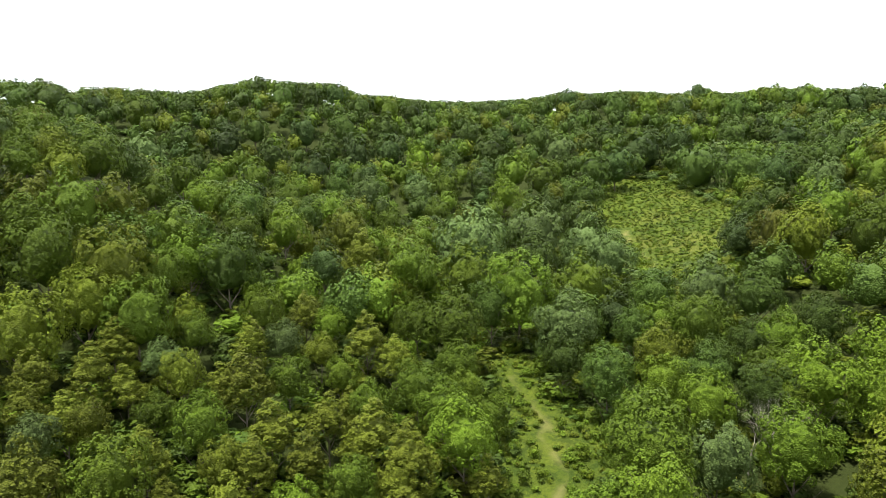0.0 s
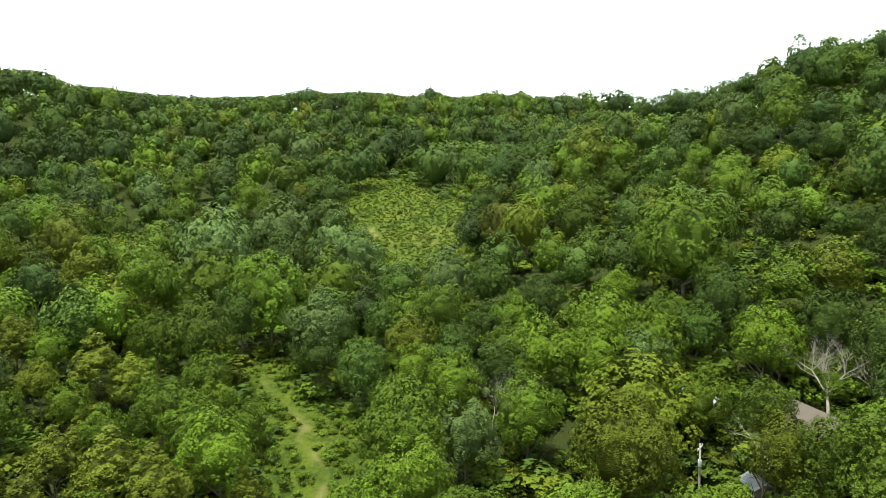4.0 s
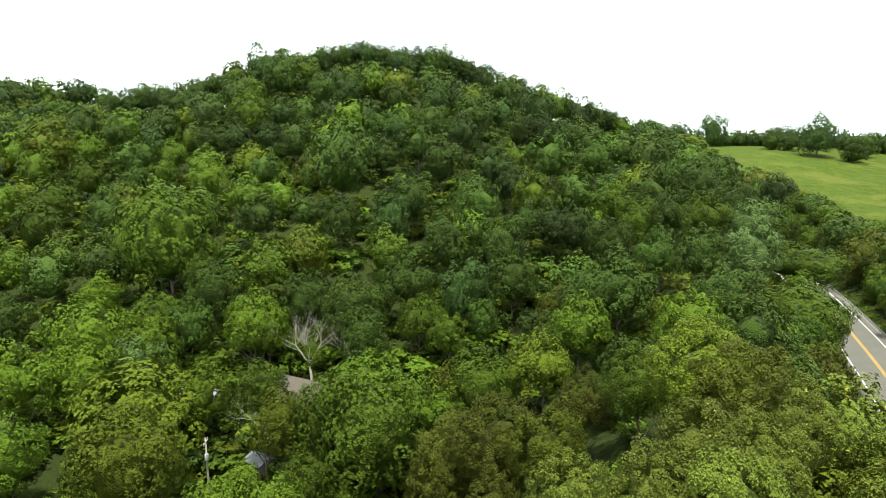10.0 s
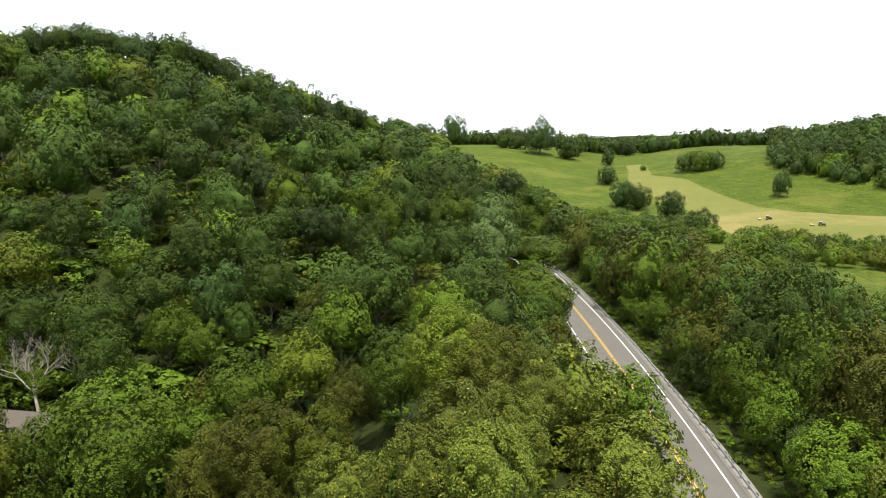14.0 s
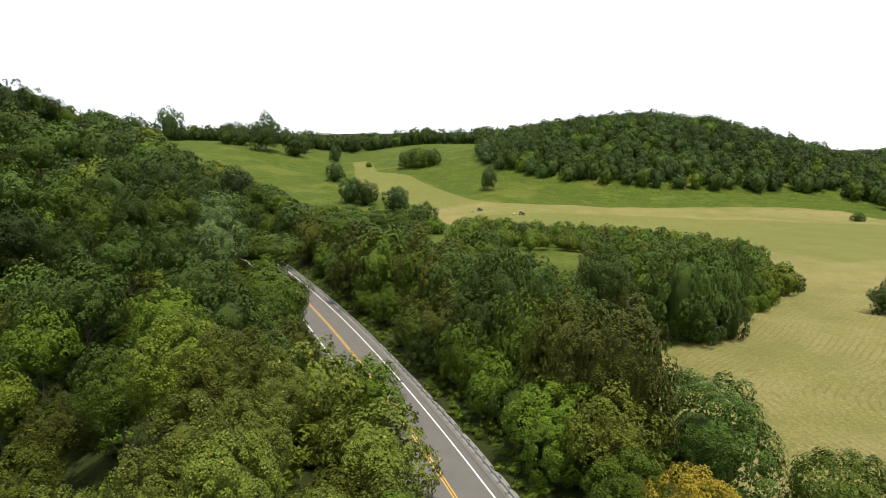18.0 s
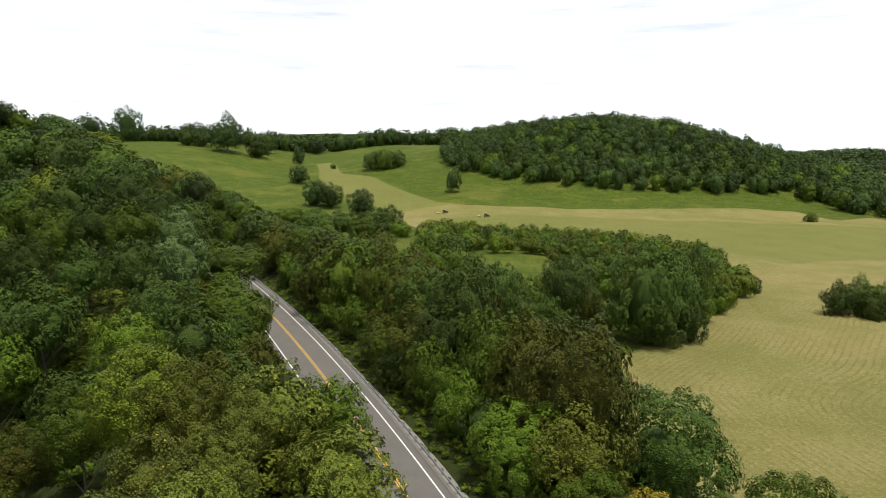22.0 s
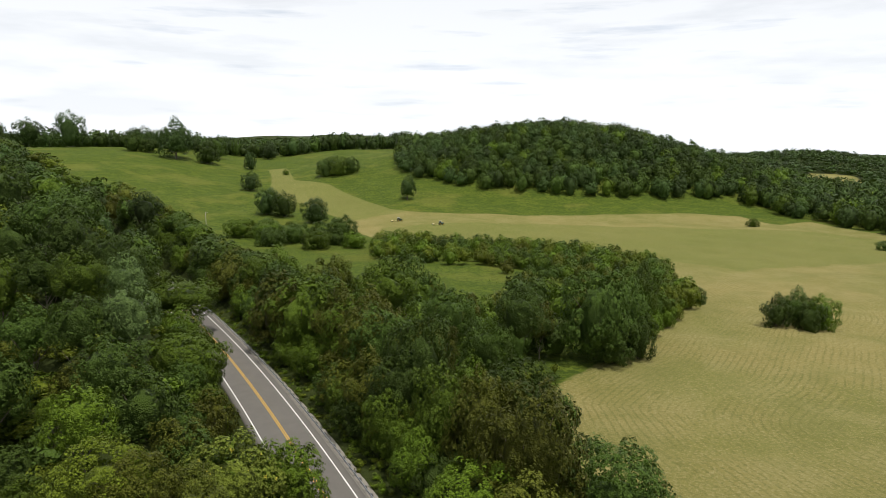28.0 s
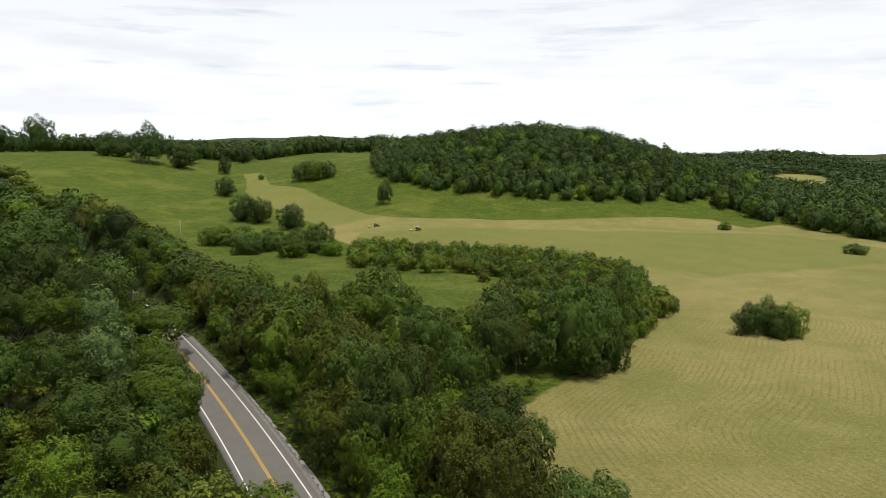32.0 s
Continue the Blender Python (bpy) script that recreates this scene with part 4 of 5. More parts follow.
NEAR = [(-82.9, 13.4, 13.6, 18.4, "olive"), (-83.5, 20.5, 11.6, 8.3, "yellow"), (-67.4, 9.1, 15.8, 11.9, "olive"), (-71.8, 25.0, 15.5, 6.9, "green"), (-57.8, 31.9, 16.9, 13.3, "green"), (-67.2, 25.8, 13.3, 7.9, "olive"), (-63.7, 29.1, 14.6, 9.2, "green"),
    (-51.5, 16.3, 14.5, 10.9, "yellow"), (-77.2, 50.0, 10.9, 7.4, "green"), (-73.2, 52.3, 9.6, 6.5, "green"), (-73.5, 58.5, 8.7, 5.3, "deep"), (-54.4, 58.6, 12.7, 9.1, "green"), (-53.0, 63.9, 14.6, 10.9, "deep"), (-36.6, 54.9, 10.4, 6.9, "yellow"),
    (-27.6, 42.9, 12.3, 8.5, "olive"), (-43.7, 60.9, 7.1, 3.7, "yellow"), (-57.1, 45.4, 13.4, 9.6, "green"), (-52.6, 50.7, 12.2, 8.3, "olive"), (-42.9, 36.0, 13.0, 9.3, "dull"), (-33.6, 43.5, 10.3, 6.7, "green"), (-25.2, 43.2, 11.4, 7.7, "dull"),
    (-59.6, 38.6, 13.3, 9.3, "green")]
VERGE = [(-47.7, 34.7, 12.8, 9.1, "dull"), (-36.4, 35.8, 10.4, 7.0, "olive"), (-39.0, 42.9, 9.8, 6.1, "dull"), (-22.6, 45.7, 10.6, 7.2, "heaven"), (-22.1, 34.5, 10.6, 6.8, "heaven"), (-20.2, 38.0, 10.1, 6.4, "heaven"), (-21.8, 29.9, 10.2, 6.5, "heaven"),
    (-27.9, 30.0, 9.6, 6.3, "heaven"), (-18.3, 32.1, 10.0, 6.5, "heaven"), (-36.9, 30.6, 9.0, 5.5, "dull"), (-46.1, 31.7, 10.1, 6.4, "dull"), (-61.6, 31.1, 10.8, 7.3, "green"), (-59.1, 24.6, 9.7, 6.2, "green")]
STANDING = RIDGE_LINE + RIDGE_LINE_MORE + SADDLE_LINE + KNOB_LINE + KNOB_LINE_MORE + SPUR_SLOPE + SPUR_SLOPE_MORE + BROAD_OAKS + SILVER + HOLLOW_RIM + HOLLOW_FLOOR + YOUNG_WOOD + YOUNG_WOOD_MORE + KNOB + KNOB_MORE + FLANK + FLANK_MORE + VALLEY + NEAR + VERGE
ST = np.array([(x, y, h, w) for x, y, h, w, _ in STANDING])
ST_Z = ground_z(ST[:, 0], ST[:, 1])
ST_AZ, ST_D = np.degrees(np.arctan2(ST[:, 0], ST[:, 1])), np.hypot(ST[:, 0], ST[:, 1])
ST_HALF = np.degrees(ST[:, 3] / 2 / ST_D)
ST_OPEN = (ST_Z + ST[:, 2] - 0.62 * np.minimum(ST[:, 2] * 0.9, ST[:, 3]) - 28.5) / ST_D       # slope to the foot of the open part of each crown
RIM = sorted((math.degrees(math.atan2(x, y)), (float(ground_z(x, y)) + h - 28.5) / math.hypot(x, y)) for x, y, h, _, _ in RIDGE_LINE + RIDGE_LINE_MORE + SADDLE_LINE + KNOB_LINE)


def cap(x, y, w=8.0):
    """The greatest height of a filling tree at this place, so that the standing trees behind it stay in the open."""
    az, D = math.degrees(math.atan2(x, y)), math.hypot(x, y)
    top = 99.0
    for a0, a1, d0, d1, fall in LOW:
        if a0 < az < a1 and d0 < D < d1:
            top = min(top, 28.5 - fall * D)
    if az > -45 and D > 95:
        el = np.interp(az, [a for a, _ in SHOULDER], [e for _, e in SHOULDER])
        top = min(top, 28.5 + D * math.tan(radians(float(el))))
    if az < -41:
        top = min(top, 28.5 + D * (float(np.interp(az, [a for a, _ in RIM], [e for _, e in RIM])) - 0.002))
    hid = (np.abs(ST_AZ - az) < ST_HALF * 0.8 + math.degrees(w / 2 / D) * 0.75) & (ST_D > D)
    if hid.any():
        top = min(top, 28.5 + D * float(ST_OPEN[hid].min()))
    if (np.hypot(ST[:, 0] - x, ST[:, 1] - y) < 0.40 * (ST[:, 3] + w)).any():
        return 0.0
    return top - float(ground_z(x, y))


BELT = [(4, 20), (9, 26), (10, 50), (7, 72), (0, 88), (0, 118), (2, 150), (10, 168), (20, 184), (44, 214), (44, 232), (10, 205), (-14, 225), (-50, 220), (-62, 225), (-85, 262), (-130, 305), (-190, 330), (-240, 300)]
COPSE = [(10, 205), (54, 216), (80, 255), (84, 300), (66, 345), (20, 385), (8, 330), (14, 300), (6, 262)]
HEDGE = [(-66, 402), (-30, 396), (0, 388), (34, 372), (60, 352), (84, 318)]
HEDGE_LOW = [(52, 226), (66, 246), (82, 266)]


def free(x, y):
    ok = (inside(HOLLOW, x, y) < -3) & (inside(CLEARING, x, y) < -1.0) & (inside(HAY, x, y) < -3)
    for cx, cy, r in OPENINGS:
        ok &= np.hypot(x - cx, y - cy) > r
    return ok


def woodland(x, y):
    d = road_d(x, y)
    beyond_knob = -0.866 * (x + 240) + 0.5 * (y - 132) > 75
    beyond_ridge = -0.866 * (x + 500) - 0.5 * (y + 190) > 60
    west = (d < -6.8) & (y < 400) & (s_line(x, y) < 480)
    behind = beyond_knob & (np.degrees(np.arctan2(x, y)) > -74) | beyond_ridge
    return free(x, y) & ((west & ~behind) | ((d > 9.5) & ((inside(BELT, x, y) > 0) | (inside(COPSE, x, y) > 0))))


def s_line(x, y):
    return -0.45 * x + 0.9 * y


def kind_for(x, y, r):
    az, D = math.degrees(math.atan2(x, y)), math.hypot(x, y)
    if x < 0 and az < -104 and D < 88:
        return r.choices(["cedar", "olive", "green", "yellow", "grey"], [4, 2, 2.4, 1.6, 0.3])[0]
    if az < -80 and D < 100:
        return r.choices(["green", "olive", "yellow", "grey"], [4.6, 1.6, 2.0, 0.3])[0]
    if az > -52 and 72 < D < 135:
        return r.choices(["green", "olive", "dull", "deep"], [1.2, 0.6, 2.2, 3.4])[0]
    if az > -62 and D < 120:
        return r.choices(["green", "olive", "yellow", "dull", "deep"], [2.6, 3.0, 1.2, 2.4, 0.6])[0]
    if (az < -108 and D < 210) or D < 120:
        return r.choices(["green", "olive", "yellow", "deep", "grey"], [4.5, 2.0, 0.6, 2.4, 0.4] if az < -80 else [4.5, 2.0, 0.8, 3.0, 0.3])[0]
    return r.choices(["green", "deep", "olive", "yellow", "oak"], [2.8, 6, 1.0, 0, 0.8] if az < -62 else [2.2, 5, 1.2, 0, 2.5])[0]


GROUP = "trees of the wooded hollow"
pick = random.Random(11)
def young(x, y):
    """The young cedar wood on the spur."""
    return (np.degrees(np.arctan2(x, y)) < -108) & (np.degrees(np.arctan2(x, y)) > -170) & (x < 0)


def within(lo, hi):
    return lambda x, y: woodland(x, y) & (np.hypot(x, y) < hi) & (np.hypot(x, y) >= lo)


close_pts = np.concatenate([scatter(-130, 130, -130, 140, 8.8, lambda x, y: within(14, 100)(x, y) & ~young(x, y), 3),
                            scatter(-130, 20, -130, 20, 5.2, lambda x, y: within(14, 88)(x, y) & young(x, y), 5),
                            scatter(-130, 20, -130, 20, 6.5, lambda x, y: within(88, 100)(x, y) & young(x, y), 6)])
spur = lambda x, y: young(x, y) & (np.hypot(x, y) < 150) & (np.degrees(np.arctan2(x, y)) < -118)
far_pts = np.concatenate([scatter(-640, 130, -480, 400, 10.8, lambda x, y: within(100, 700)(x, y) & ~spur(x, y), 4),
                          scatter(-160, 0, -160, -20, 7.4, lambda x, y: within(100, 150)(x, y) & spur(x, y), 14)])
sets = {"middle": [], "far": [], "distant": []}
brush = []
for x, y in np.concatenate([close_pts, far_pts]):
    x, y = float(x), float(y)
    D, az = math.hypot(x, y), math.degrees(math.atan2(x, y))
    if not -160 < az < 42:
        continue
    kind = kind_for(x, y, pick)
    d = float(road_d(np.array(x), np.array(y)))
    h, w = pick.choice([13, 15, 17, 18, 20]) + pick.uniform(-2.5, 2.5), pick.uniform(8.6, 12.0)
    if D < 100:
        h, w = pick.uniform(9.0, 17.0), pick.uniform(7.5, 10.8)
        if young(x, y):
            h, w = pick.uniform(7, 11.5), pick.uniform(5.5, 8)
    if D < 45:
        h = min(h, pick.uniform(9, 12.5))
    if -17 < d < 0 and D < 130:
        h, w = min(h, pick.uniform(5.5, 8)), min(w, 7.0)
    if d > 9:
        h, w = pick.uniform(13, 19), pick.uniform(9, 13)
        kind = pick.choice(["green", "deep", "dull", "dull", "deep"])
        if D < 110:
            h, w = pick.uniform(9, 13), pick.uniform(8, 10.5)
        if D < 60:
            h = pick.uniform(7, 10)
        if y > 238 and x > 0:
            h, w = pick.uniform(5, 8.5), pick.uniform(6.5, 9.5)
    if kind == "cedar":
        h, w = pick.uniform(6.5, 10.5), pick.uniform(4.8, 7.0)
    most = cap(x, y, w)
    if D > 330 and most > 0:
        most = max(most, 11.0)
    if most < 3.5:
        if d < -6 and D > 66:
            brush.append((x, y, pick.uniform(2.4, 3.6), pick.uniform(6.0, 9.0), pick.choice(["green", "deep", "olive"])))
        continue
    if h > most:
        h, w = most, min(w, most * 1.15 + 2)
    heaven = D < 58 and -66 < az < -8 and d < -7 and pick.random() < 0.62
    if D < 100 or (d > 9 and D < 185):
        ced = kind == "cedar"
        lod = "close" if D < 52 else "near" if D < 115 else "middle"
        if ced:
            tree(x, y, h, w, kind, "cedar_" + lod, "cedar_tree", "olive-green cedar tree in the young mixed wood", GROUP, bare=0.06)
        elif heaven:
            tree(x, y, h, w, "heaven", lod, "tree_of_heaven", "pale green tree with compound leaves and yellow seed clusters", GROUP, bare=0.25)
        elif d > 9:
            tree(x, y, h, w, kind, lod, "roadside_tree", LABELS[kind] + " below the guardrail", "trees below the road", bare=0.04)
        elif young(x, y):
            tree(x, y, h, w, kind, lod, "young_tree", LABELS[kind] + " in the young wood", GROUP, bare=0.10)
        else:
            tree(x, y, h, w, kind, lod, "broadleaf_tree", LABELS[kind], GROUP, bare=0.06)
    else:
        sets["middle" if D < 185 else "far" if D < 330 else "distant"].append((x, y, h, w, kind))
# the lower storey between the near trees
for x, y in scatter(-130, 130, -130, 140, 7.6, lambda x, y: (within(16, 105)(x, y) & ~young(x, y)) | (within(78, 140)(x, y) & young(x, y)), 31):
    x, y = float(x), float(y)
    az, most = math.degrees(math.atan2(x, y)), cap(x, y)
    if not -160 < az < 42 or most < 3:
        continue
    kind = pick.choice(["green", "olive", "yellow", "yellow", "yellow"] if az < -80 else ["green", "deep", "dull"])
    tree(x, y, min(pick.uniform(4.5, 8.5), most), pick.uniform(5.5, 8), kind, "close" if math.hypot(x, y) < 44 else "near" if math.hypot(x, y) < 62 else "middle", "understory_tree", "low " + LABELS[kind] + " between taller ones", GROUP, bare=0.03)
woods("underbrush", brush, "distant", "leafy underbrush in the gaps between the trees")
woods("hillside_woods", sets["middle"], "middle", "dense mixed broadleaf woods on the slope")
woods("knob_woods", sets["far"], "far", "dense green woods covering the steep knob")
woods("ridge_woods", sets["distant"], "distant", "dense green woods along the ridge")

# the standing trees
for x, y, h, w, kind in STANDING:
    D = math.hypot(x, y)
    lod = "close" if D < 60 else "near" if D < 125 else "middle" if D < 300 else "far"
    if kind == "cedar":
        tree(x, y, h, w, kind, "cedar_close" if D < 70 else "cedar_near", "cedar_tree", "olive-green cedar tree in the young mixed wood", GROUP, bare=0.06)
    elif kind == "heaven":
        tree(x, y, h, w, kind, lod, "tree_of_heaven", "pale green tree with compound leaves and yellow seed clusters", GROUP, bare=0.2)
    elif kind == "grey":
        tree(x, y, h, w, kind, lod, "silvery_tree", "silvery grey-green broadleaf tree with a rounded crown", "silvery trees of the hollow", bare=0.08)
    elif D > 250:
        tree(x, y, h, w, kind, lod, "ridge_tree", LABELS[kind] + " on the wooded ridge", "trees of the ridge", bare=0.08)
    else:
        tree(x, y, h, w, kind, lod, "broadleaf_tree", LABELS[kind], GROUP, bare=0.08)

random.seed(23)
# trees that lean over the road's west edge: x, y, height, width, bare stem
for x, y, h, w, bare in ((-61.0, 124.5, 12.8, 19, 0.40), (-74, 137, 12, 14, 0.2), (-44.3, 90, 9.3, 15, 0.05), (-23.5, 57, 10.4, 12, 0.05), (-19.8, 61.5, 8.8, 10.5, 0.05), (-56.5, 116, 9.5, 9, 0.12), (-51, 109.5, 7.5, 7.5, 0.1), (-14.6, 48, 9.6, 10.5, 0.08), (-10.7, 38.5, 8.2, 7.5, 0.1)):
    tree(x, y, h, w, "heaven" if y < 60 else "green", "near", "roadside_tree", "green broadleaf tree leaning over the road", "trees over the road", bare=bare)
# the tall ones between the road and the hay: x, y, height of the top, width, leaf
for x, y, top, w, kind in ((14.4, 66, 7.8, 16, "deep"), (0.5, 58.4, 8.0, 11.6, "yellow"), (8.2, 39.1, 10.2, 6.5, "gold"), (17.2, 41, 11.2, 8.6, "green"), (5.0, 90, 8.4, 12.5, "deep"), (11.5, 100, 0.5, 9, "deep"), (7.8, 134, 10.5, 12.5, "deep"),
                           (-25, 167, 11, 18, "green"), (1, 126, 4.9, 11, "deep"), (-10, 78, 6.5, 11, "dull"), (-12, 100, 7.0, 12, "dull"), (-22, 128, 7.0, 13, "deep"), (6, 112, -2, 11, "dull"), 
                           (33.5, 186, 7.2, 23, "deep"), (42, 190, 5.0, 16, "deep"), (46, 203, 0.0, 13, "green"), (52, 214, -2.0, 12, "green"), (60, 226, -8, 10, "green"), (66, 238, -10, 10, "olive"), (55, 226, 1.2, 12, "deep"),
                           (-42, 150, 9, 16, "green"), (-8, 152, 6, 14, "deep"), (-56, 171, 13, 16, "green"), (-40, 166, 11, 14, "olive"), (-29.5, 223, 3.5, 21, "deep"),
                           (-19, 214, -1.0, 15, "deep"), (11.7, 193, -2.0, 17, "deep"), (0, 200, -6, 12, "green"), (-9, 121, 6.0, 11, "dull"), (-24, 108, 11, 12, "green")):
    h = top - float(ground_z(x, y))
    lod = "close" if y < 75 else "near"
    tree(x, y, h, w, kind, lod, "roadside_tree", LABELS[kind] + " by the hay field", "trees at the hay field", bare=0.03 if y > 175 else 0.06)
    if h > 1.2 * w and y > 175:
        tree(x + 3.0, y - 3.5, h * 0.55, w * 0.72, kind, lod, "roadside_tree", LABELS[kind] + " by the hay field", "trees at the hay field", bare=0.03)

# close rows just below the guardrail
for yy, off, step, h0, h1, w0, w1 in ((30.0, 9.4, 4.6, 5.5, 9.5, 6.5, 8.2), (52.0, 16.0, 6.5, 12, 16, 9, 12)):
    while yy < 235:
        x, y, _ = road_frame(yy + pick.uniform(-1.5, 1.5), off + pick.uniform(-1.2, 1.8))
        kind = pick.choice(["green", "deep", "deep", "dull", "green"])
        tree(x, y, min(pick.uniform(h0, h1), max(cap(x, y), 4)), pick.uniform(w0, w1), kind, "close" if math.hypot(x, y) < 55 else "near" if math.hypot(x, y) < 120 else "middle", "roadside_tree", LABELS[kind] + " below the guardrail", "trees below the road", bare=0.03)
        yy += step
# trees round the house: x, y, height, width
for x, y, h, w in ((-88, 38, 12, 9), (-93, 36, 14, 11), (-89, 44, 14, 10), (-64, 19, 7.5, 7), (-58, 12, 8.5, 8.5)):
    kind = pick.choice(["green", "yellow", "green"])
    tree(x, y, min(h, max(cap(x, y, w), 4.0)), w, kind, "near", "broadleaf_tree", LABELS[kind] + " beside the house", GROUP, bare=0.05)

# ---- trees of the pasture and the hay field: x, y, height, width ----
LONE = [(-523, 808, 40, 38), (-363, 761, 42, 42), (-343, 831, 26, 28), (-234, 645, 17, 20), (-182, 540, 20, 22), (-166, 534, 19, 20), (-134, 510, 18, 21), (-71, 605, 21, 15),
        (-93, 424, 16, 20), (-590, 830, 34, 44), (-279, 774, 19, 15), (-330, 770, 24, 28), (-455, 850, 26, 34), (-400, 840, 24, 30), (-620, 800, 30, 36), (-300, 900, 22, 24)]
for i, (x, y, h, w) in enumerate(LONE):
    tree(x, y, h * 1.2, w * 1.1, ["oak", "oak", "deep"][i % 3], "near", "pasture_tree",
         "dark green spreading tree standing in the open pasture", "trees of the open pasture", bare=0.03)
BUSHES = [(212, 531, 8, 11), (86, 264, 8, 8), (246, 411, 7.5, 16), (-224, 733, 8, 8), (-427, 782, 24, 28), (-408, 786, 21, 26), (-102, 393, 14, 21), (-124, 421, 16, 25), (-151, 446, 15, 24),
          (-168, 440, 15, 24), (-135, 405, 14, 22), (-112, 440, 14, 20), (-80, 400, 12, 17), (-60, 380, 10, 15), (-95, 412, 12, 18), (-142, 425, 15, 22), (101, 226, 13, 12), (109, 231, 15, 13), (116, 226, 13.5, 13), (110, 222, 11, 11), (-172, 708, 22, 26), (-157, 705, 23, 26), (-146, 712, 20, 22)]
for i, (x, y, h, w) in enumerate(BUSHES):
    tree(x, y, h, w, ["green", "deep", "deep"][i % 3], "near", "field_bush",
         "rounded leafy bush growing in the field", "bushes of the fields", bare=0.0, sink=0.9)
hedge = []
for line, step, h0, h1 in ((HEDGE, 7.5, 8, 12.5), (HEDGE_LOW, 4, 7, 12)):
    for (ax, ay), (bx, by) in zip(line[:-1], line[1:]):
        n = int(math.hypot(bx - ax, by - ay) / step)
        for k in range(n):
            for side in ((-46, -36, -26, -17, -8, 0, 7) if line is HEDGE else (-8, -3, 2, 7)):
                f = (k + pick.random()) / n
                hedge.append((ax + (bx - ax) * f + pick.uniform(-2, 2), ay + (by - ay) * f + side + pick.uniform(-2, 2), pick.uniform(h0, h1) * (1 - 0.004 * abs(side)), pick.uniform(8, 12), pick.choice(["green", "green", "deep", "olive"])))
woods("hedgerow", hedge, "far", "overgrown green hedgerow between the hay fields")


TAIL = [(232, 660), (262, 590), (292, 480), (300, 425), (400, 400), (520, 560), (440, 740), (280, 720)]


def hill_rule(x, y):
    high = (54 * bump(x, y, 85, 760, 128, 85, -4) + 13 * bump(x, y, 270, 740, 120, 60, -14)) > 13.5
    return ((high & (y < 830) & (np.degrees(np.arctan2(x, y)) > -7.6)) | (inside(TAIL, x, y) > 0)) & (inside(HAY, x, y) < -3)


hill = [(x, y, pick.uniform(14, 22), pick.uniform(15, 21), pick.choices(["deep", "oak", "green"], [4, 5, 0.9])[0]) for x, y in scatter(-260, 640, 400, 840, 13.5, hill_rule, 8)]
woods("hilltop_woods", [p for p in hill if p[1] < 770 and p[0] < 300], "far", "dense dark green woods on the far hill", 0.0)
woods("hilltop_woods", [p for p in hill if p[1] >= 770 or p[0] >= 300], "distant", "dense dark green woods behind the far hill's brow", 0.0)
crest = []
for k in range(190):
    f = pick.random()
    crest.append((-760 + 700 * f + pick.uniform(-12, 12), 790 + 260 * f + pick.uniform(-30, 60), pick.uniform(17, 29), pick.uniform(16, 26), pick.choice(["deep", "oak", "oak"])))
woods("crest_trees", crest, "distant", "dark line of trees along the pasture's crest", 0.0)


def far_rule(x, y):
    r, a = np.hypot(x, y), np.degrees(np.arctan2(x, y))
    return (((r > 900) & (r < 2700) & (a > 6) & (a < 40)) | ((r > 1120) & (r < 1500) & (a > -36) & (a <= 6))) & (inside(FAR_FIELD, x, y) < 0) & (np.hypot(x - 612, y - 1060) > 60) & ~((r < 1250) & (a < 9))


far = [(x, y, pick.uniform(14, 22), pick.uniform(22, 36), "oak") for x, y in scatter(-900, 1900, 700, 2700, 27, far_rule, 9)]
woods("valley_woods", far, "speck", "hazy dark green woods on the far hills")


# ---- low growth ----
def low_growth(name, points, h0, h1, kinds, label, form="distant"):
    woods(name, [(float(x), float(y), pick.uniform(h0, h1), pick.uniform(1.6, 2.6) * h1 * 0.6, pick.choice(kinds)) for x, y in points], form, label)


low_growth("undergrowth", scatter(-120, 60, -130, 175, 5.6, lambda x, y: ((road_d(x, y) < -6) | (road_d(x, y) > 9.5)) & (np.hypot(x, y) > 15) & (np.hypot(x, y) < 175) & (inside(CLEARING, x, y) < 0) & (inside(HAY, x, y) < -1)
           & (np.degrees(np.arctan2(x, y)) > -166), 21), 1.6, 3.4, ["green", "deep", "olive"], "low green undergrowth below the trees", "shrub")
low_growth("thicket", scatter(-225, -90, -70, 0, 3.6, lambda x, y: (np.degrees(np.arctan2(x, y)) > -107.5) & (np.degrees(np.arctan2(x, y)) < -95) & (np.hypot(x, y) > 110) & (np.hypot(x, y) < 218) & (inside(HOLLOW, x, y) < 1), 26),
           2.0, 4.0, ["green", "olive", "green", "yellow"], "low dense thicket below the hollow meadow", "shrub")
low_growth("roadside_weeds", scatter(-110, 20, 10, 170, 1.5, lambda x, y: (road_d(x, y) > 5.3) & (road_d(x, y) < 10.0), 22, 0.7), 0.3, 1.1, ["olive", "green", "yellow"], "straggling weeds beside the guardrail", "shrub")
low_growth("brambles", scatter(-345, -150, -100, -5, 2.1, lambda x, y: (inside(HOLLOW, x, y) > -2) & (along(TRACK_HIGH, x, y) > 1.8), 23, 0.9), 0.45, 1.15, ["green", "olive", "green"], "low green brambles in the hollow meadow", "speck")
low_growth("bramble_clumps", scatter(-345, -150, -100, -5, 9.0, lambda x, y: (inside(HOLLOW, x, y) > -1) & (along(TRACK_HIGH, x, y) > 3), 29, 1.0), 0.8, 2.2, ["deep", "green", "olive", "green"], "taller bramble clumps in the hollow meadow", "shrub")
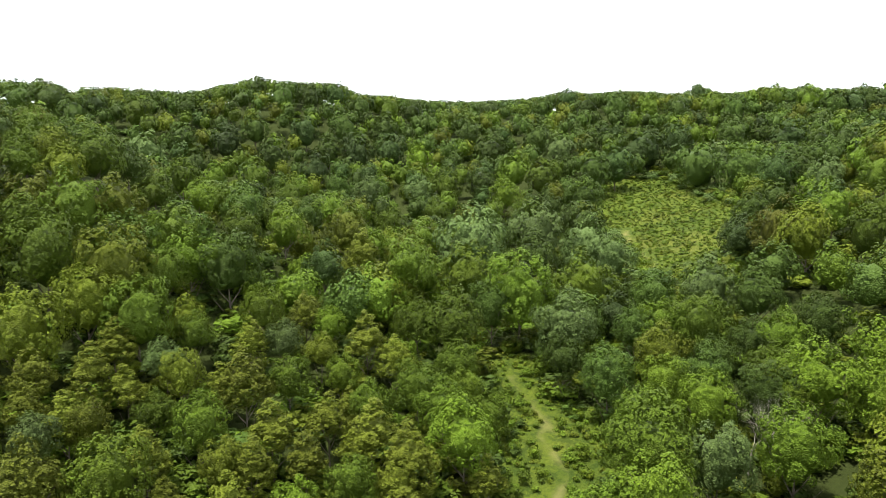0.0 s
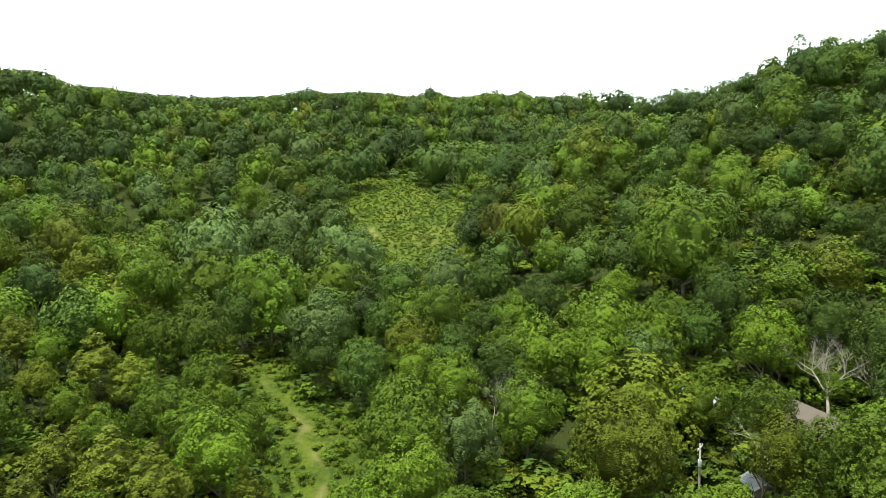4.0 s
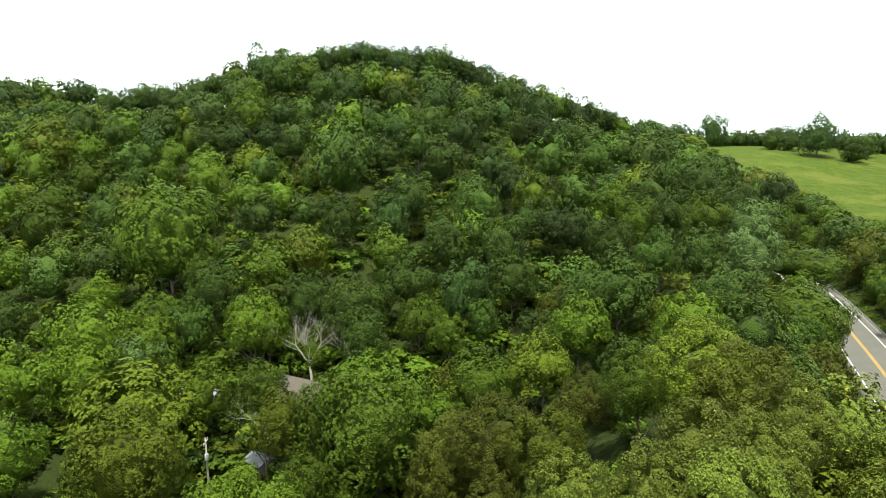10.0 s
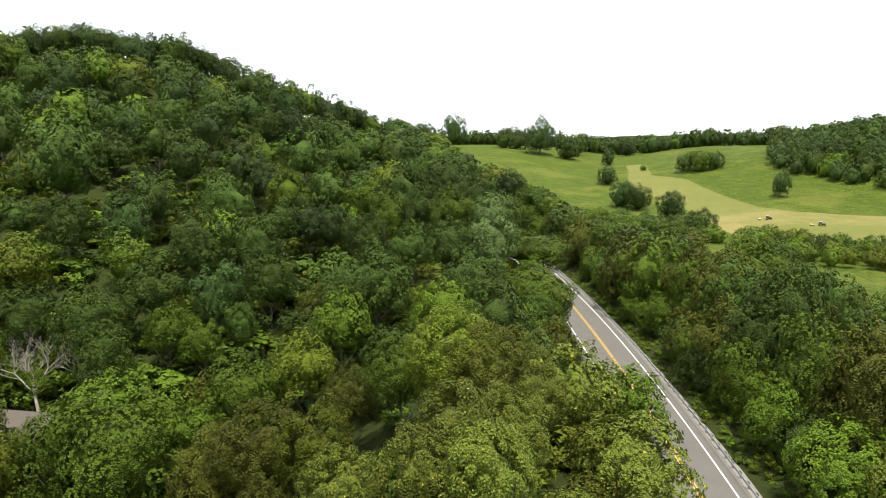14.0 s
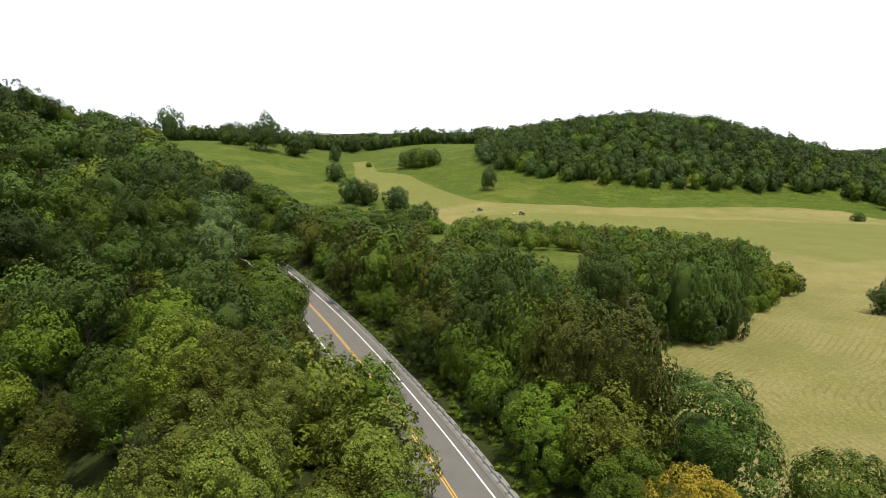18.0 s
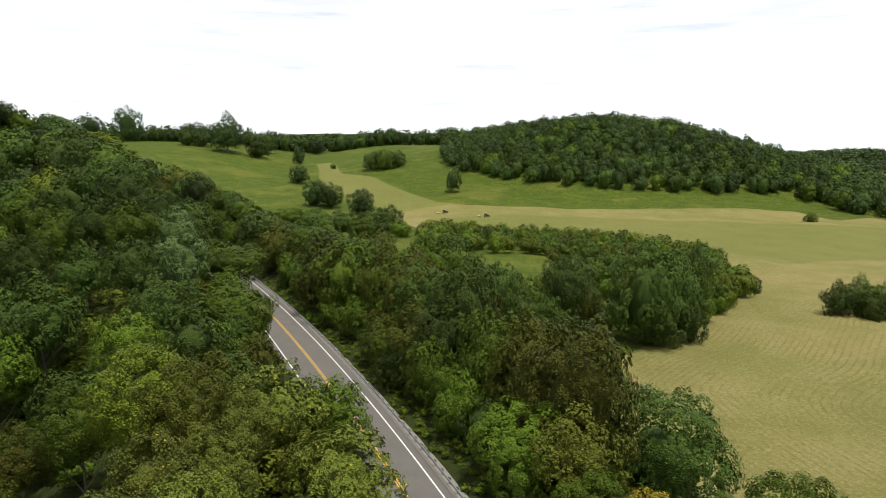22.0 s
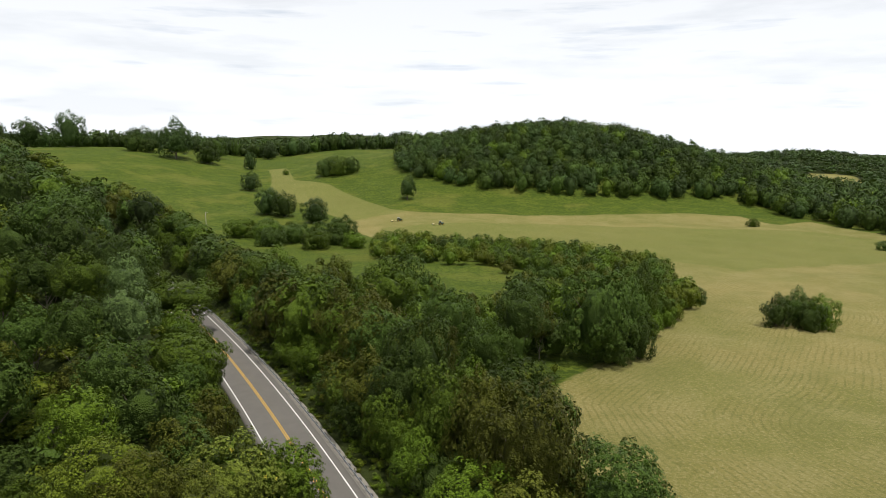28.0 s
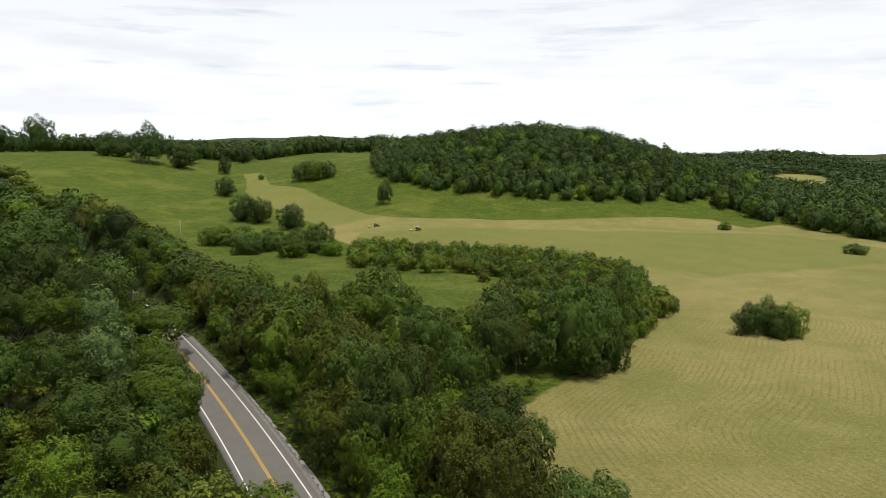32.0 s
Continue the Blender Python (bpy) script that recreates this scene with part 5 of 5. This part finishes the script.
low_growth("hollow_edge_shrubs", scatter(-370, -140, -125, 15, 4.6, lambda x, y: (inside(HOLLOW, x, y) > -13) & (inside(HOLLOW, x, y) < -1), 30, 0.7), 1.6, 4.2, ["green", "deep", "olive", "grey"], "leafy shrubs along the edge of the hollow meadow", "distant")
low_growth("undergrowth", scatter(-120, 0, 0, 80, 4.2, lambda x, y: (np.degrees(np.arctan2(x, y)) > -82) & (np.degrees(np.arctan2(x, y)) < -58) & (np.hypot(x, y) > 20) & (np.hypot(x, y) < 112) & free(x, y), 33, 0.6), 1.4, 3.6, ["green", "yellow", "olive"], "low green undergrowth below the trees", "shrub")
low_growth("tall_weeds", scatter(-108, -28, -54, 2, 1.5, lambda x, y: (inside(CLEARING, x, y) > -3) & (along(TRACK_LOW, x, y) > 0.8), 24, 1.0), 0.3, 0.9, ["green", "olive", "yellow"], "tall green weeds beside the track", "speck")
low_growth("weed_clumps", scatter(-108, -28, -54, 2, 3.2, lambda x, y: (inside(CLEARING, x, y) > -4) & (along(TRACK_LOW, x, y) > 1.5), 25, 1.0), 0.6, 1.9, ["green", "yellow", "deep", "green"], "leafy weed clumps in the clearing", "shrub")

low_growth("undergrowth", scatter(-270, 0, -190, 190, 5.2, lambda x, y: free(x, y) & (road_d(x, y) < -8) & (np.hypot(x, y) > 70) & (np.hypot(x, y) < 265) & (np.degrees(np.arctan2(x, y)) > -125) & (np.degrees(np.arctan2(x, y)) < -42), 35, 0.6),
           1.6, 3.8, ["deep", "green", "olive"], "low green undergrowth on the wooded slopes", "speck")

# ---- bare trees ----
def bare_tree(x, y, height, seed, name="dead_tree", label="bleached dead tree with bare twisting branches", forks=3, depth=5, radius=0.16, lean=0.1, first=0.3):
    """A leafless tree: a forking skeleton of tapered tubes."""
    r = random.Random(seed)
    V, F = [], []

    def tube(p0, p1, r0, r1):
        base = len(V)
        ax = (p1 - p0).normalized()
        u = ax.cross(Vector((0.31, 0.88, 0.35))).normalized()
        w = ax.cross(u)
        for p, q in ((p0, r0), (p1, r1)):
            for k in range(5):
                a = k * 2 * math.pi / 5
                V.append(p + (u * math.cos(a) + w * math.sin(a)) * q)
        for k in range(5):
            F.append((base + k, base + (k + 1) % 5, base + 5 + (k + 1) % 5, base + 5 + k))

    def grow(p, d, length, rad, level):
        steps = 3
        for k in range(steps):
            q = p + d * length / steps
            r1 = rad * (1 - 0.42 * (k + 1) / steps)
            tube(p, q, rad * (1 - 0.42 * k / steps), r1)
            d = (d + Vector((r.uniform(-1, 1), r.uniform(-1, 1), r.uniform(-0.5, 0.8))) * 0.24).normalized()
            p = q
            if level > 0 and k > 0 and r.random() < 0.5:
                side = (d + Vector((r.uniform(-1, 1), r.uniform(-1, 1), r.uniform(-0.2, 0.7)))).normalized()
                grow(p, side, length * 0.5, r1 * 0.5, level - 1)
        if level > 0:
            for k in range(forks if level > 2 else 2):
                side = (d * 0.9 + Vector((r.uniform(-1, 1), r.uniform(-1, 1), r.uniform(0, 0.6))) * 1.1).normalized()
                grow(p, side, length * r.uniform(0.55, 0.8), r1 * 0.72, level - 1)

    grow(Vector((0, 0, -0.3)), Vector((lean, -lean * 0.5, 1)).normalized(), height * first, radius, depth)
    top = max(v.z for v in V)
    k = height / top
    root = tagged(new(name), label, "dead tree")
    root.matrix_world = pose(x, y, float(ground_z(x, y)), 0, 0, r.uniform(0, 360))
    part("stem", mesh_from("stem", [tuple(v * k) for v in V], F, [bare_wood]), root)


bare_tree(-84, 36.5, 11.0, 4, depth=5, radius=0.10, forks=4, first=0.13)
bare_tree(-76, 28, 8.5, 9, "dead_shrub", "bare grey dead shrub", depth=5, radius=0.06, lean=0.5, first=0.14)
bare_tree(-81, 41, 10, 12, "dead_shrub", "bare grey dead shrub", depth=5, radius=0.06, first=0.12)
bare_tree(-82.5, -5.5, 11, 15, "dead_shrub", "bare grey dead shrub", depth=5, radius=0.05, first=0.12)
bare_tree(-80, -2.5, 10, 18, "dead_shrub", "bare grey dead shrub", depth=5, radius=0.05, first=0.12)

# ---- poles ----
pole_wood = plain("weathered_pole_wood", (0.34, 0.31, 0.27), 0.85, 0, 0.2, 1.5)
grey_enamel = plain("grey_enamel", (0.62, 0.64, 0.66), 0.4, 0, 0.05, 4.0)
porcelain = plain("grey_porcelain", (0.55, 0.55, 0.56), 0.3, 0, 0.05, 8.0)


def lathe(name, rings, mat, sides=10):
    """A turned solid from (radius, height) pairs."""
    V, F = [], []
    for r, h in rings:
        for k in range(sides):
            a = 2 * math.pi * k / sides
            V.append((r * math.cos(a), r * math.sin(a), h))
    for i in range(len(rings) - 1):
        for k in range(sides):
            F.append((i * sides + k, i * sides + (k + 1) % sides, (i + 1) * sides + (k + 1) % sides, (i + 1) * sides + k))
    me = mesh_from(name, V, F, [mat])
    bm = bmesh.new()
    bm.from_mesh(me)
    bmesh.ops.holes_fill(bm, edges=bm.edges[:], sides=sides)
    bm.to_mesh(me)
    bm.free()
    return me


def utility_pole(x, y, height, turn, transformer=False, radius=0.15):
    root = tagged(new("utility_pole"), "weathered wooden utility pole with a grey transformer" if transformer else "plain weathered wooden utility pole in the pasture", "utility pole")
    root.matrix_world = pose(x, y, float(ground_z(x, y)), 1.2, 0, turn)
    part("pole", lathe("pole", [(radius * 1.15, -1), (radius, height * 0.5), (radius * 0.8, height), (radius * 0.5, height + 0.03)], pole_wood), root)
    arm = part("crossarm", box_mesh("crossarm", 1.7, 0.1, 0.12, pole_wood, 0.01), root)
    arm.location = (0.5, 0.14, height - 0.35)
    pin = lathe("insulator", [(0.03, 0), (0.03, 0.08), (0.07, 0.1), (0.06, 0.16), (0.03, 0.2)], porcelain, 8)
    for dx in (-0.25, 0.55, 1.2):
        p = part("insulator", pin, root)
        p.location = (dx, 0.14, height - 0.23)
    if transformer:
        can = part("transformer", lathe("transformer", [(0.18, 0), (0.20, 0.04), (0.20, 0.68), (0.18, 0.76), (0.08, 0.80)], grey_enamel, 14), root, "grey cylindrical transformer can")
        can.location = (0.36, 0.1, height - 2.4)
        for dx in (-0.1, 0.1):
            b = part("bushing", lathe("bushing", [(0.05, 0), (0.06, 0.12), (0.04, 0.24)], porcelain, 8), can)
            b.location = (dx, 0, 0.78)
        br = part("bracket", box_mesh("bracket", 0.4, 0.06, 0.3, galvanised, 0.01), root)
        br.location = (0.2, 0.1, height - 2.2)


utility_pole(-70.4, 18.0, 8.6, -30, True, radius=0.12)
utility_pole(-190, 436, 17, 20, radius=0.22)
utility_pole(-575, 845, 16, 40, radius=0.22)

# ---- farm buildings in the hollow ----
shingle = plain("brown_asphalt_shingle", (0.105, 0.086, 0.070), 0.9, 0, 0.25, 1.2)
tin = plain("weathered_tin_roof", (0.24, 0.26, 0.28), 0.5, 0.3, 0.15, 0.8)
siding = plain("pale_board_siding", (0.42, 0.39, 0.34), 0.8, 0, 0.12, 1.0)
dark_glass = plain("dark_window_glass", (0.03, 0.035, 0.04), 0.08, 0, 0.1, 1.0)
trim_paint = plain("off_white_trim", (0.66, 0.64, 0.60), 0.6, 0, 0.06, 2.0)


def gable(w, depth_, wall, rise, mat):
    """Walls with gable ends, as one closed shell."""
    hw, hd = w / 2, depth_ / 2
    V = [(-hw, -hd, 0), (hw, -hd, 0), (hw, hd, 0), (-hw, hd, 0), (-hw, -hd, wall), (hw, -hd, wall), (hw, hd, wall), (-hw, hd, wall), (-hw, 0, wall + rise), (hw, 0, wall + rise)]
    bm = bmesh.new()
    vs = [bm.verts.new(v) for v in V]
    for f in ((0, 1, 5, 4), (2, 3, 7, 6), (1, 2, 6, 9, 5), (3, 0, 4, 8, 7), (4, 5, 9, 8), (6, 7, 8, 9), (3, 2, 1, 0)):
        bm.faces.new([vs[i] for i in f])
    me = bpy.data.meshes.new("wall")
    bm.to_mesh(me)
    bm.free()
    me.materials.append(mat)
    return me


def building(name, x, y, turn, w, depth_, wall, rise, roof_mat, label, category, ribs=0, z_up=0.0):
    root = tagged(new(name), label, category)
    root.matrix_world = pose(x, y, float(ground_z(x, y)) - 0.3 + z_up, 0, 0, turn)
    part("wall", gable(w, depth_, wall, rise, siding), root, "pale board walls")
    over, thick = 0.4, 0.12
    slope = math.atan2(rise, depth_ / 2)
    length = math.hypot(rise, depth_ / 2) + over
    for side in (-1, 1):
        me = box_mesh("roof", w + 2 * over, length, thick, roof_mat, 0.01)
        r = part("roof", me, root)
        c = Vector((0, side * (depth_ / 4 + math.cos(slope) * over / 2), wall + rise / 2 - math.sin(slope) * over / 2 + 0.06))
        r.matrix_local = Matrix.Translation(c) @ Matrix.Rotation(-side * slope, 4, "X")
        for k in range(ribs):
            rb = part("rib", box_mesh("rib", 0.05, length, 0.05, roof_mat), r)
            rb.location = (-w / 2 + (k + 0.5) * w / ribs, 0, thick)
    for side in (-1, 1):
        for fx in (-0.28, 0.28):
            win = part("window", box_mesh("window", 1.0, 0.08, 1.2, trim_paint, 0.01), root)
            win.location = (fx * w, side * (depth_ / 2 + 0.02), wall * 0.36)
            pane = part("pane", box_mesh("pane", 0.8, 0.03, 1.0, dark_glass), win)
            pane.location = (0, side * 0.045, 0.1)
    return root


house = building("house", -81.6, 33.8, 24, 7.5, 6.5, 2.5, 1.9, shingle, "small house with a brown shingle roof among the trees", "house")
building("shed", -90, 22.5, 40, 5, 4, 2.3, 1.0, tin, "small shed with a weathered tin roof", "shed", ribs=8)
building("shed", -74.5, 25.2, 15, 2.6, 2.2, 1.8, 0.5, tin, "low shed with a grey tin roof", "shed", ribs=8)
building("barn", 600, 1082, 20, 16, 10, 4.5, 3.2, tin, "pale far barn with a tin roof", "barn")
building("barn", 640, 1060, 70, 12, 8, 3.5, 2.6, tin, "pale far barn with a tin roof", "barn")

# ---- tractors at work in the hay ----
tractor_paint = plain("dark_green_tractor_paint", (0.020, 0.055, 0.022), 0.4, 0, 0.1, 2.0)
rubber = plain("black_tyre_rubber", (0.02, 0.02, 0.02), 0.9, 0, 0.2, 3.0)
rim_paint = plain("yellow_rim_paint", (0.55, 0.40, 0.03), 0.5, 0, 0.08, 3.0)
cab_glass = plain("tinted_cab_glass", (0.05, 0.06, 0.06), 0.08, 0, 0.05, 2.0)
rake_paint = plain("faded_yellow_paint", (0.70, 0.58, 0.28), 0.55, 0, 0.1, 2.0)
cab_top = plain("pale_cab_roof", (0.45, 0.47, 0.44), 0.5, 0, 0.08, 2.0)


def wheel(parent, x, y, r, w):
    tyre = part("tyre", lathe("tyre", [(r * 0.55, -w / 2), (r * 0.93, -w / 2), (r, -w * 0.3), (r, w * 0.3), (r * 0.93, w / 2), (r * 0.55, w / 2), (r * 0.55, -w / 2)], rubber, 20), parent, "black ribbed tyre")
    tyre.matrix_local = Matrix.Translation((x, y, r)) @ Matrix.Rotation(radians(90), 4, "X")
    rim = part("rim", lathe("rim", [(0.08, -w * 0.2), (r * 0.54, -w * 0.35), (r * 0.54, w * 0.35), (0.08, w * 0.2)], rim_paint, 16), tyre, "yellow steel rim")
    return rim


def moved(ob, x, y, z):
    ob.location = (x, y, z)
    return ob


def tractor(x, y, turn, k):
    root = tagged(new("tractor"), "dark green farm tractor with a cab in the hay field", "tractor", "tractors in the hay field")
    root.matrix_world = pose(x, y, float(ground_z(x, y)), 0, 0, turn) @ Matrix.Scale(k, 4)
    moved(part("hood", box_mesh("hood", 2.0, 0.9, 0.85, tractor_paint, 0.12), root), 1.2, 0, 0.95)
    moved(part("chassis", box_mesh("chassis", 3.6, 0.6, 0.5, rubber, 0.05), root), 0.5, 0, 0.55)
    moved(part("cab", box_mesh("cab", 1.5, 1.5, 1.35, cab_glass, 0.08), root, "tinted glass cab"), -0.5, 0, 1.3)
    moved(part("cab_roof", box_mesh("cab_roof", 1.75, 1.7, 0.18, cab_top, 0.06), root, "pale cab roof"), -0.5, 0, 2.66)
    moved(part("exhaust", lathe("exhaust", [(0.05, 0), (0.05, 1.1), (0.03, 1.12)], rubber, 8), root), 0.9, 0.3, 1.7)
    for sy in (-1, 1):
        wheel(root, -0.6, sy * 0.95, 0.85, 0.5)
        wheel(root, 1.75, sy * 0.85, 0.55, 0.36)
        moved(part("fender", box_mesh("fender", 1.3, 0.5, 0.08, tractor_paint, 0.03), root), -0.6, sy * 0.95, 1.74)


def hay_rake(x, y, turn, k):
    root = tagged(new("hay_rake"), "pale yellow hay rake drawn behind the tractor", "hay rake", "rakes in the hay field")
    root.matrix_world = pose(x, y, float(ground_z(x, y)), 0, 0, turn) @ Matrix.Scale(k, 4)
    moved(part("drawbar", box_mesh("drawbar", 2.6, 0.12, 0.12, rake_paint, 0.02), root), 1.0, 0, 0.5)
    moved(part("beam", box_mesh("beam", 0.2, 3.6, 0.2, rake_paint, 0.03), root), -0.3, 0, 0.6)
    moved(part("guard", box_mesh("guard", 1.1, 3.4, 0.35, rake_paint, 0.1), root), -0.9, 0, 0.55)
    for sy in (-1, 1):
        wheel(root, -0.3, sy * 1.6, 0.32, 0.2)
    tine = lathe("tine", [(0.5, -0.03), (0.55, 0), (0.5, 0.03)], galvanised, 10)
    for k2 in range(5):
        w_ = part("tine_wheel", tine, root)
        w_.matrix_local = Matrix.Translation((-1.5, -1.4 + 0.7 * k2, 0.5)) @ Matrix.Rotation(radians(80), 4, "Y")


for x, y, turn in ((-69, 528, 8), (-34, 511, 12)):
    tractor(x, y, turn, 1.15)
    c, s_ = math.cos(radians(turn)), math.sin(radians(turn))
    hay_rake(x - 4.6 * c, y - 4.6 * s_, turn, 1.15)


def pasture(x, y):
    return (inside(MEADOW, x, y) > 6) & (inside(HAY, x, y) < -4) & (inside(SWATH, x, y) < -2) & (np.degrees(np.arctan2(x, y)) < 26) & (y < 900) & (road_d(x, y) > 60) & (np.sin(x * 0.031 + 2 * np.sin(y * 0.047)) + np.sin(y * 0.053 + x * 0.019) > 0.1)


low_growth("pasture_tussocks", scatter(-640, 330, 230, 900, 10, pasture, 27, 1.0), 0.2, 0.6, ["green", "olive", "yellow"], "rough tussocks scattered over the green pasture", "speck")
